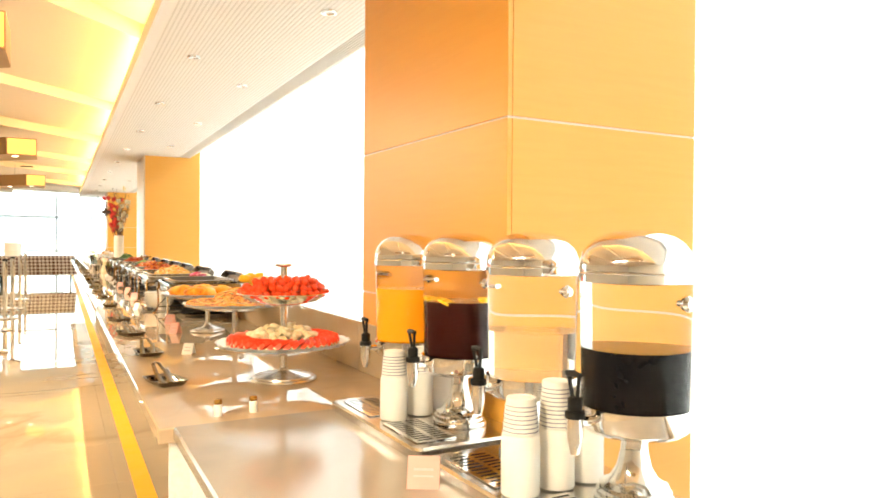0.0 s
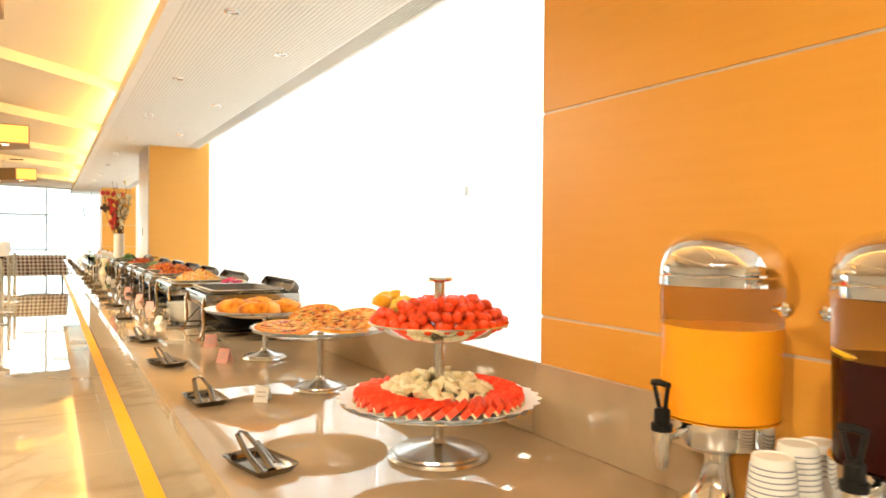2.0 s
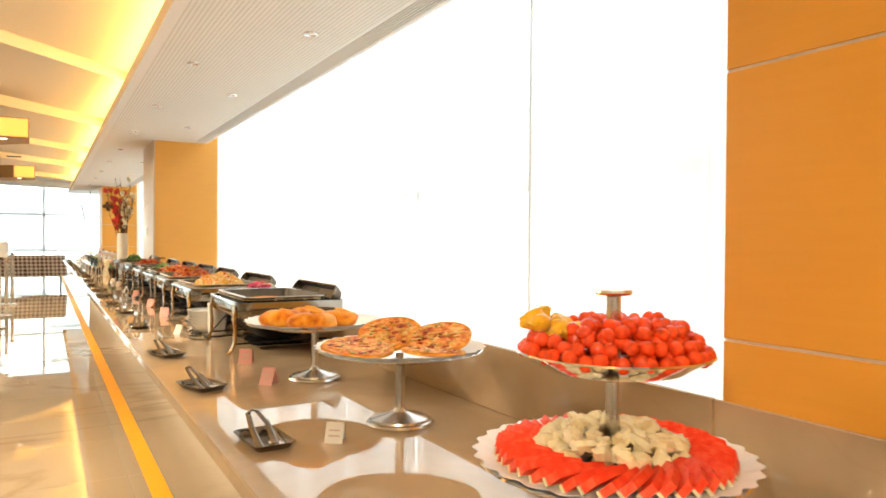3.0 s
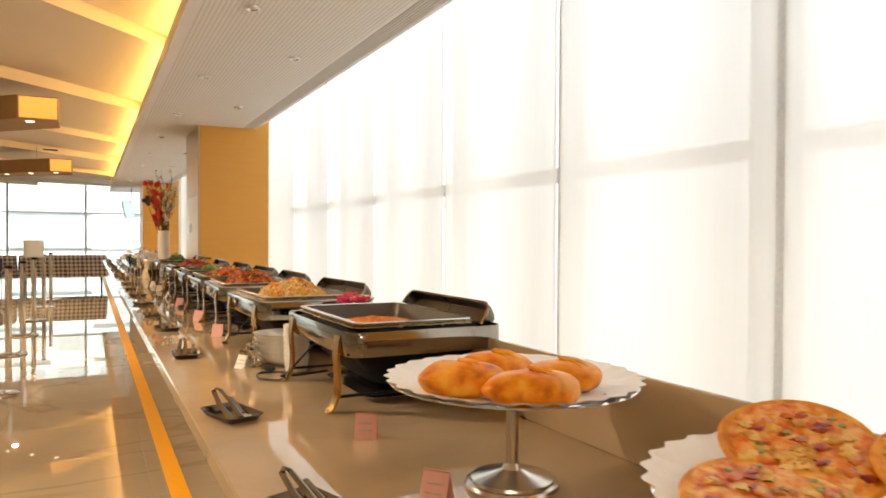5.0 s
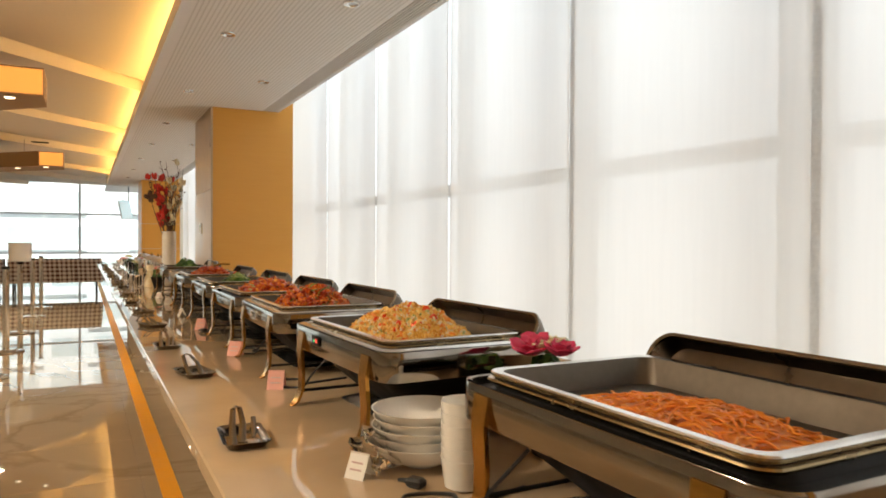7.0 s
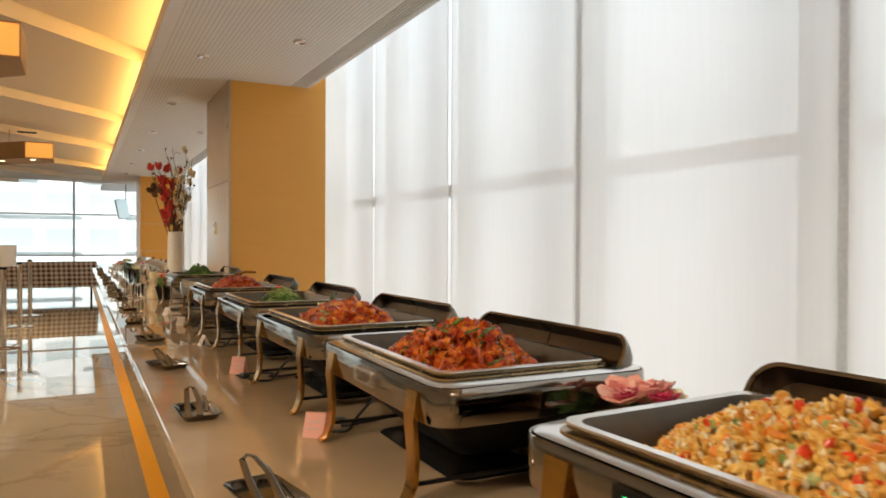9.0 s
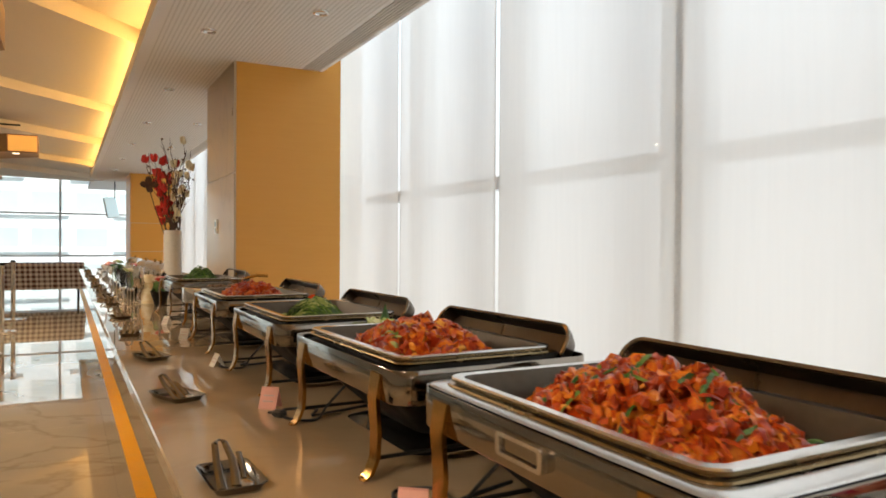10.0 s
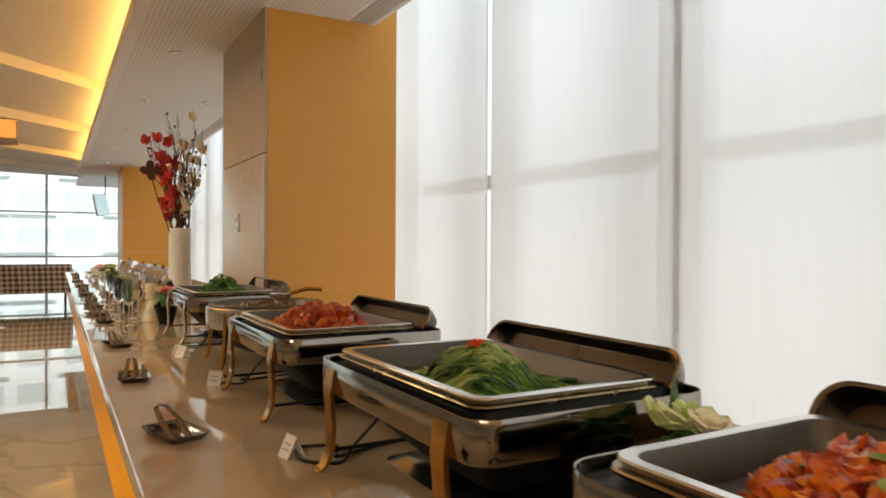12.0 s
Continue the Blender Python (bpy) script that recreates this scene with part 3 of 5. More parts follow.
solo("ceiling_roof", rf, M_WHITE, "plain closed ceiling slab", "ceiling", kind="structure", smooth=False)
solo("ceiling_end", Mesh().box(0.70, 2.36, SEND + 0.04, Y1, 3.30, 3.40), M_WHITE, "plain white ceiling beyond the soffit", "ceiling", kind="structure", smooth=False)

for x, y in ((-0.95, 12.9), (-0.9, 18.4), (-0.9, 8.0)):
    d = thing("ceiling_slot", "short dark air slot in the ceiling panel", "vent", at(x, y, 3.125))
    part("slot", Mesh().box(-0.35, 0.35, -0.03, 0.03, -0.02, 0.0, 0.004), M_BLACK, d, smooth=False)

# recessed downlights
sp = thing("downlight", "small recessed ceiling downlight with white ring", "ceiling light", at(0.86, 5.39, SZ), "downlights in the lowered ceiling")
part("ring", Mesh().lathe([(0.034, -0.001), (0.050, -0.001), (0.048, -0.012), (0.036, -0.014), (0.030, -0.003)], 24, cap0=False, cap1=False), M_STEEL, sp)
part("lens", Mesh().lathe([(0.0005, -0.004), (0.032, -0.004), (0.032, -0.002)], 20), M_RAIL, sp)
for x, y in [(0.86, 5.39 + 1.99 * k) for k in (-2, -1, 1, 2, 3, 4, 5, 6, 7, 8)] + [(1.39, 3.93 + 2.24 * k) for k in range(0, 7)]:
    copy_thing(sp, at(x, y, SZ))

# hanging lamp boxes under the high ceiling
def lamp_box(y, z0, z1):
    b = thing("lamp_box", "long tan fabric lamp box hung from the ceiling with downlights", "ceiling light", at(-0.30, y, z0), "lamp boxes under the ceiling")
    h = z1 - z0
    foot = [(-0.36, 0), (0, 0), (0, 0.5), (-1.95, 2.45), (-2.31, 1.95)]
    n = len(foot)
    m = Mesh().add([(x, v, 0) for x, v in foot] + [(x, v, h) for x, v in foot],
                   [tuple(range(n))[::-1], tuple(range(n, 2 * n))] + [(k, (k + 1) % n, n + (k + 1) % n, n + k) for k in range(n)])
    part("shade", m, M_LAMPBOX, b, smooth=False)
    # No lamp of its own: this added glow imitates light from the cove.
    part("cove_glow_end", Mesh().box(-0.345, -0.01, -0.012, -0.003, 0.015, h - 0.015, 0.003), M_COVE_GLOW, b, "amber end panel, its glow in place of cove light", smooth=False)
    for k in range(5):
        part("downlight", Mesh().lathe([(0.002, -0.006), (0.035, -0.006), (0.045, 0.002)], 16, cx=-0.26 - 0.42 * k, cy=0.16 + 0.42 * k), M_LAMP, b, "lit downlight")
    for e in (0.25, 0.75):
        part("hanger", Mesh().box(-0.1 - 2 * e - 0.006, -0.1 - 2 * e + 0.006, 0.25 + 2 * e - 0.006, 0.25 + 2 * e + 0.006, h - 0.01, 3.12 - z0), M_STEEL, b)
    return b


for y in (-1.15, 5.05, 11.25, 17.45):
    lamp_box(y, 2.62, 2.86)

# glazed end wall
end = thing("window_5", "glazed end wall with slim grey frame", "window", at(0, 0, 0), kind="structure")
for x in [-0.15 - 2.65 * k for k in range(4)] + [2.05]:
    part("mullion", Mesh().box(x - 0.038, x + 0.038, 34.0, 34.12, 0, 4.15), M_FRAME, end, smooth=False)
for z in (0.02, 0.95, 2.42, 4.1):
    part("transom", Mesh().box(XL, 2.36, 34.01, 34.11, z - 0.03, z + 0.03), M_FRAME, end, smooth=False)
xs = [XL] + sorted(-0.15 - 2.65 * k for k in range(4)) + [2.05]
for a, b in zip(xs, xs[1:]):
    for z0, z1 in ((0.06, 0.91), (0.99, 2.38), (2.46, 4.06)):
        p = part("pane", Mesh().box(a + 0.05, b - 0.05, 34.05, 34.06, z0, z1), M_GLASS, end, smooth=False)
        p.visible_shadow = False

# outside: paving and pale apartment blocks
solo("ground", Mesh().box(-600, 600, -600, 900, -12.3, -12), M_GROUND, "pale paved ground far below outside", "ground", kind="structure", smooth=False)


def block(x, y, w, d, h, cols, rows):
    b = thing("apartment_building", "pale apartment building with bands of blue-tinted windows", "building", at(x, y, -12))
    part("wall", Mesh().box(-w / 2, w / 2, 0, d, 0, h), M_FACADE, b, smooth=False)
    part("roof", Mesh().box(-w / 2 - 0.4, w / 2 + 0.4, -0.4, d + 0.4, h, h + 0.8), M_FACADE, b, smooth=False)
    sx, sz = w / cols, h / rows
    pane = Mesh().box(-sx * 0.36, sx * 0.36, -0.05, 0.04, -sz * 0.26, sz * 0.26).mesh("window", M_FACGLASS, False)
    ledge = Mesh().box(-sx * 0.48, sx * 0.48, -0.5, 0.0, -sz * 0.40, -sz * 0.30).mesh("balcony", M_FACADE, False)
    for i in range(cols):
        for j in range(rows):
            p = (-w / 2 + sx * (i + 0.5), 0, sz * (j + 0.5))
            o = new("window", pane)
            o.parent, o.location = b, p
            if (i + j // 2) % 3:
                o = new("balcony", ledge)
                o.parent, o.location = b, p


block(-8, 74, 30, 12, 40, 9, 13)
block(22, 88, 24, 12, 34, 7, 11)
block(-42, 92, 26, 12, 46, 8, 15)

# ---- buffet counter ----
CX0, CX1, CZ = 0.25, 1.135, 0.90
counter = thing("buffet_counter", "long beige quartz buffet counter with upstand along the windows", "counter", at(0, 0, 0))
part("worktop", Mesh().box(CX0, CX1, 2.15, 21.7, CZ - 0.045, CZ, 0.004), M_COUNTER, counter, smooth=False)
part("upstand", Mesh().box(CX1 - 0.015, CX1 + 0.0, 2.76, 12.04, CZ + 0.0, CZ + 0.21, 0.003), M_COUNTER, counter, smooth=False)
part("upstand", Mesh().box(CX1 - 0.015, CX1 - 0.006, 2.16, 2.755, CZ + 0.0, CZ + 0.21, 0.003), M_COUNTER, counter, smooth=False)
part("upstand", Mesh().box(CX1 - 0.015, CX1 + 0.0, 13.22, 21.7, CZ + 0.0, CZ + 0.21, 0.003), M_COUNTER, counter, smooth=False)
part("base", Mesh().box(0.86, CX1, 2.25, 21.6, 0.0, CZ - 0.046), M_WALL, counter, "recessed white base", smooth=False)
part("end_panel", Mesh().box(0.285, 0.36, 2.17, 2.20, 0.0, CZ - 0.046, 0.003), M_RAIL, counter, "white end leg", smooth=False)

bt = thing("side_table", "polished grey-beige side table with white legs against the counter", "table", at(0.29, 2.145, 0))
part("tabletop", Mesh().box(0, 0.825, -2.6, 0, 0.865, 0.905, 0.006), M_TABLE, bt)
for x in (0.04, 0.78):
    for y in (-2.5, -1.3, -0.05):
        part("leg", Mesh().box(x, x + 0.04, y - 0.04, y, 0.0, 0.864, 0.004), M_RAIL, bt)
part("shelf", Mesh().box(0.04, 0.80, -2.5, -0.06, 0.25, 0.27, 0.004), M_STEEL, bt)
TZ = 0.905


# ---- drinks ----
def drip_tray(y0, y1):
    d = thing("drip_tray", "stainless steel drip tray base with slotted grates", "drip tray", at(0.94, (y0 + y1) / 2, TZ), "drip trays under the dispensers")
    w, l = 0.345, y1 - y0
    part("body", Mesh().loft([rr(w - 0.01, l - 0.01, 0.02, 4, 0.0), rr(w, l, 0.025, 4, 0.004), rr(w, l, 0.025, 4, 0.026), rr(w - 0.012, l - 0.012, 0.02, 4, 0.032)]), M_STEEL, d)
    for e in (-0.25, 0.25):
        g = part("grate", Mesh().loft([rr(0.12, l * 0.36, 0.008, 3, 0.0), rr(0.12, l * 0.36, 0.008, 3, 0.003)]), M_CHROME, d, m=at(-0.085, e * l, 0.033))
        sl = Mesh()
        for i in range(11):
            for s in (-1, 1):
                yy = (i - 5) * l * 0.031
                sl.box(s * 0.028 - 0.021, s * 0.028 + 0.021, yy - 0.0028, yy + 0.0028, 0.0031, 0.0036)
        part("slot", sl, M_BLACK, g, "dark slot")["kind"] = "stuff"
    return d


drip_tray(1.52, 2.13)
drip_tray(0.84, 1.47)


def dispenser(x, y, liquid, level, label):
    """Juice dispenser: flared foot, chrome bowl, clear jar, domed lid, black tap towards the aisle."""
    d = thing("drink_dispenser", label, "dispenser", at(x, y, TZ + 0.032), "drink dispensers")
    part("foot", Mesh().lathe([(0.074, 0), (0.078, 0.004), (0.078, 0.014), (0.073, 0.017), (0.074, 0.026), (0.068, 0.030), (0.068, 0.038), (0.056, 0.044), (0.046, 0.052), (0.034, 0.074), (0.027, 0.105), (0.025, 0.13), (0.03, 0.145)], 40), M_CHROME, d)
    part("bowl", Mesh().lathe([(0.03, 0.142), (0.095, 0.146), (0.108, 0.156), (0.111, 0.170), (0.111, 0.198), (0.104, 0.199)], 48), M_CHROME, d)
    part("jar", Mesh().lathe([(0.104, 0.2), (0.105, 0.2), (0.1095, 0.445), (0.1085, 0.445)], 48, cap0=False, cap1=False), M_ACRYL, d, "clear acrylic jar").visible_shadow = False
    part("drink", Mesh().lathe([(0.103, 0.2005), (0.1035, 0.21), (0.1035, 0.2 + level), (0.0005, 0.2 + level)], 48, cap1=False), liquid, d)
    part("lid", Mesh().lathe([(0.110, 0.438), (0.1135, 0.440), (0.1135, 0.456), (0.1115, 0.458), (0.1125, 0.466), (0.1105, 0.482), (0.1035, 0.501), (0.091, 0.517), (0.073, 0.529), (0.050, 0.537), (0.024, 0.541), (0.0005, 0.542)], 48, cap1=False), M_CHROME, d)
    for s in (-1, 1):
        k = part("knob", Mesh().lathe([(0.006, 0), (0.006, 0.014), (0.013, 0.016), (0.015, 0.024), (0.010, 0.032), (0.0005, 0.034)], 16, cap1=False), M_CHROME, d, m=pose(0, s * 0.108, 0.405, -s * 90, 0, 0))
    tap = part("tap", Mesh().tube([(-0.105, 0, 0.176), (-0.150, 0, 0.176)], 0.011, 12).lathe([(0.009, 0.118), (0.013, 0.135), (0.016, 0.15), (0.016, 0.188), (0.012, 0.19)], 16, cx=-0.152), M_CHROME, d, "chrome tap")
    part("valve", Mesh().lathe([(0.019, 0.186), (0.019, 0.198), (0.014, 0.2), (0.014, 0.222), (0.009, 0.226)], 16, cx=-0.152), M_BLACK, tap, "black valve body")
    h = Mesh()
    for s in (-1, 1):
        h.tube([(-0.152, s * 0.006, 0.222), (-0.156, s * 0.016, 0.268)], 0.004, 8)
    h.tube([(-0.156, -0.019, 0.268), (-0.157, 0, 0.271), (-0.156, 0.019, 0.268)], 0.006, 8)
    part("lever", h, M_BLACK, tap, "black looped lever")
    return d


DX = 1.0
d1 = dispenser(DX, 2.03, M_JUICE, 0.165, "drink dispenser with chrome dome and orange juice")
d2 = dispenser(DX, 1.695, M_PLUM, 0.150, "drink dispenser with chrome dome and dark plum drink")
d3 = dispenser(DX, 1.355, M_LEMON, 0.105, "drink dispenser with chrome dome and clear lemon water")
d4 = dispenser(DX, 1.012, M_COLA, 0.110, "drink dispenser with chrome dome and black drink")
for a in (0.6, 2.2, 3.9):
    r = 0.075
    sl = part("orange_slice", Mesh().lathe([(0.0005, 0.0), (0.030, 0.001), (0.032, 0.004), (0.030, 0.007), (0.0005, 0.008)], 18, cap0=False, cap1=False), M_ORANGE, d2, "floating orange slice", m=pose(r * math.cos(a + 1.5), r * math.sin(a + 1.5), 0.345, 18, 12, 0))


def cup_stack(x, y, z, n, turn):
    s = thing("cup_stack", "stack of white paper cups in a paper sleeve", "paper cups", at(x, y, z, turn), "paper cup stacks")
    part("sleeve", Mesh().lathe([(0.0385, 0), (0.040, 0.002), (0.0395, 0.118), (0.0365, 0.123), (0.0005, 0.123)], 28, cap1=False), M_PAPER, s)
    for k in range(n):
        zz = 0.124 + k * 0.0085
        r = 0.0365 - k * 0.0007
        part("cup", Mesh().lathe([(r, zz), (r + 0.001, zz + 0.003), (r - 0.0006, zz + 0.0084)], 24), M_PAPER, s)
        part("rim_line", Mesh().lathe([(r + 0.0004, zz + 0.0052), (r + 0.0008, zz + 0.006), (r + 0.0004, zz + 0.0072)], 24, cap0=False, cap1=False), M_CUPLINE, s, "grey printed line")
    zz = 0.124 + n * 0.0085
    part("top_cup", Mesh().lathe([(0.031, zz), (0.030, zz + 0.012), (0.028, zz + 0.013), (0.027, zz + 0.010), (0.0005, zz + 0.010)], 24, cap1=False), M_PAPER, s)
    return s


for i, (x, y, n) in enumerate(((0.848, 1.815, 7), (0.944, 1.838, 7), (1.041, 1.862, 5), (0.824, 1.152, 7), (0.917, 1.155, 10), (1.003, 1.162, 7))):
    cup_stack(x, y, TZ + 0.036, n, 40 * i)


# ---- small table things ----
def tent_card(x, y, z, turn, material, label, w=0.058, h=0.065):
    c = thing("tent_card", label, "card", at(x, y, z, turn), "dish cards")
    for s in (-1, 1):
        part("leaf", Mesh().add([(-0.025 * s, -w / 2, 0), (-0.025 * s, w / 2, 0), (0.001 * s, w / 2, h), (0.001 * s, -w / 2, h), (-0.0235 * s, -w / 2, 0), (-0.0235 * s, w / 2, 0), (0.002 * s, w / 2, h), (0.002 * s, -w / 2, h)],
             [(0, 1, 2, 3), (7, 6, 5, 4), (0, 4, 5, 1), (3, 2, 6, 7), (1, 5, 6, 2), (0, 3, 7, 4)]), material, c, smooth=False)
    ink = Mesh()
    for k in range(2):
        zz = h * (0.62 - 0.26 * k)
        xx = -0.025 + 0.026 * zz / h - 0.0012
        ink.box(xx - 0.0004, xx + 0.0006, -w * 0.3, w * 0.3, zz - 0.0022, zz + 0.0022)
    part("writing", ink, M_INK, c, "faint line of writing")
    return c


PINKS = ((0.635, 4.84, CZ), (0.608, 7.77, CZ), (0.60, 4.355, CZ), (0.60, 6.98, CZ), (0.607, 8.79, CZ))
WHITES = ((0.548, 3.53, CZ), (0.54, 5.99, CZ), (0.60, 9.63, CZ), (0.61, 10.6, CZ), (0.603, 11.31, CZ))
for i, (x, y, z) in enumerate(PINKS):
    tent_card(x, y, z, 62 - 12 * (i % 3), M_PINK, "small folded pink dish card on the counter")
for i, (x, y, z) in enumerate(WHITES):
    tent_card(x, y, z, 55 - 22 * (i % 3), M_PAPER, "small folded white dish card on the counter", 0.05, 0.052)
lean = thing("leaning_card", "flat pink dish card leaning against the drip tray", "card", pose(0.700, 1.345, TZ + 0.0015, 0, 26, 58))
part("sheet", Mesh().box(-0.0006, 0.0006, -0.036, 0.036, 0.0, 0.072), M_PINK, lean, smooth=False)
part("writing", Mesh().box(-0.0011, -0.0007, -0.022, 0.022, 0.040, 0.045).box(-0.0011, -0.0007, -0.022, 0.022, 0.026, 0.030), M_INK, lean, "faint line of writing", smooth=False)
for x in (0.435, 0.545):
    sh = thing("salt_shaker", "small white shaker with a brass cap on the counter", "shaker", at(x, 2.235, CZ), "shakers")
    part("body", Mesh().lathe([(0.012, 0), (0.013, 0.004), (0.013, 0.036), (0.0115, 0.038)], 18), M_CHINA, sh)
    part("cap", Mesh().lathe([(0.0125, 0.038), (0.0125, 0.048), (0.009, 0.053), (0.0005, 0.054)], 18, cap1=False), M_GOLD, sh)


def tong_tray(x, y, turn, kind=0):
    t = thing("tong_tray", "small steel tray holding a pair of serving tongs", "tray", at(x, y, CZ, turn), "tong trays along the counter")
    w, l = 0.118, 0.195
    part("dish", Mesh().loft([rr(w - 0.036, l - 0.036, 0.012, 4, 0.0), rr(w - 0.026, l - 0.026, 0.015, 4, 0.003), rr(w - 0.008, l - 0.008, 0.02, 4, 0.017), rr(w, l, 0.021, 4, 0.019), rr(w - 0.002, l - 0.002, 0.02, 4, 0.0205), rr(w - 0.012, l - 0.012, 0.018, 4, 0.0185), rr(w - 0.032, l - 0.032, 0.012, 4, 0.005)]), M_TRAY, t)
    spread = (0.030, 0.042, 0.022)[kind]
    tg = part("tongs", Mesh().tube([(-0.034, -0.074, 0.013), (-0.030, -0.03, 0.022), (-0.024, 0.03, 0.040), (-0.016, 0.085, 0.066)], 0.0105, 8, 0.007, flat=0.18), M_TRAY, t)
    part("arm", Mesh().tube([(-0.034 + spread, -0.066, 0.014), (-0.026 + spread, -0.02, 0.026), (-0.020 + spread, 0.03, 0.042), (-0.010 + spread * 0.5, 0.085, 0.067)], 0.0105, 8, 0.007, flat=0.18), M_TRAY, tg)
    part("spring_end", Mesh().tube([(-0.016, 0.083, 0.066), (-0.012 + spread * 0.25, 0.093, 0.070), (-0.010 + spread * 0.5, 0.083, 0.067)], 0.006, 8, flat=0.5), M_TRAY, tg)
    sp = part("spoon", Mesh().tube([(0.036, 0.080, 0.040), (0.030, 0.02, 0.024), (0.022, -0.025, 0.014)], 0.0065, 8, flat=0.3), M_TRAY, t)
    part("spoon_bowl", Mesh().blob((0.018, -0.048, 0.011), (0.020, 0.030, 0.0035), 2, 0.05, 14, 8), M_STEEL, sp)
    return t


trays = [tong_tray(0.355, 2.84, 14, 0), tong_tray(0.372, 3.605, 4, 1), tong_tray(0.362, 4.40, 18, 2)]
for i, y in enumerate((5.21, 6.38, 7.36, 8.15, 9.06, 9.95, 10.85, 11.82, 13.0, 13.5, 14.2, 14.9, 15.7, 16.5, 17.3, 18.4, 19.6, 20.8)):
    copy_thing(trays[(i * 2) % 3], at(0.355 + 0.010 * (i % 3), y, CZ, (16, -4, 10, 2, 20)[i % 5]))


def cable(pts, name="power_cable", label="loose black power cable lying on the counter"):
    m = Mesh()
    out = []
    P = [Vector(p) for p in pts]
    for i in range(len(P) - 1):
        a, b, c2, d = P[max(i - 1, 0)], P[i], P[i + 1], P[min(i + 2, len(P) - 1)]
        for k in range(6):
            t = k / 6
            out.append(0.5 * ((2 * b) + (c2 - a) * t + (2 * a - 5 * b + 4 * c2 - d) * t * t + (3 * b - a - 3 * c2 + d) * t ** 3))
    out.append(P[-1])
    m.tube(out, 0.0042, 6)
    return solo(name, m, M_CABLE, label, "cable", group="cables")


# ---- stands ----
def stand_base(t, r, h):
    part("base", Mesh().lathe([(r, 0), (r + 0.004, 0.005), (r, 0.012), (r * 0.92, 0.014), (r * 0.90, 0.020), (r * 0.45, 0.030), (0.022, 0.038), (0.016, 0.05)], 44), M_STEEL, t)
    part("stem", Mesh().lathe([(0.016, 0.045), (0.014, 0.06), (0.014, h)], 24), M_STEEL, t)


def plate(t, z, r, dish, doily):
    part("plate", Mesh().lathe([(r * 0.25, z - dish), (r * 0.72, z - dish * 0.6), (r, z), (r - 0.003, z + 0.003), (r * 0.7, z - dish * 0.45), (0.02, z - dish * 0.8)], 56), M_CHROME, t)
    if doily:
        part("doily", Mesh().lathe([(r * 0.6, z - dish * 0.30), (r * 0.9, z - dish * 0.02), (r * 1.02, z + 0.012), (r * 1.022, z + 0.013), (r * 0.9, z + 0.0015), (r * 0.58, z - dish * 0.26)], 168, cap0=False, cap1=False, wave=0.022, waves=28), M_DOILY, t, "white scalloped paper doily")


tier = thing("tiered_fruit_stand", "two-tier steel fruit stand on a round base", "fruit stand", at(0.78, 2.71, CZ))
stand_base(tier, 0.128, 0.45)
plate(tier, 0.145, 0.252, 0.034, True)
plate(tier, 0.345, 0.182, 0.050, False)
part("cap", Mesh().lathe([(0.014, 0.448), (0.034, 0.452), (0.036, 0.456), (0.034, 0.462), (0.0005, 0.463)], 28, cap1=False), M_STEEL, tier)

cake1 = thing("cake_stand", "steel cake stand with paper doily holding pizza", "cake stand", at(0.785, 3.61, CZ), "cake stands")
stand_base(cake1, 0.098, 0.215)
plate(cake1, 0.225, 0.247, 0.032, True)
cake2 = thing("cake_stand", "steel cake stand with paper doily holding fried pastries", "cake stand", at(0.787, 4.37, CZ), "cake stands")
stand_base(cake2, 0.098, 0.215)
plate(cake2, 0.225, 0.263, 0.032, True)


# ---- chafing dishes ----
CW, CL, CH = 0.53, 0.735, 0.25


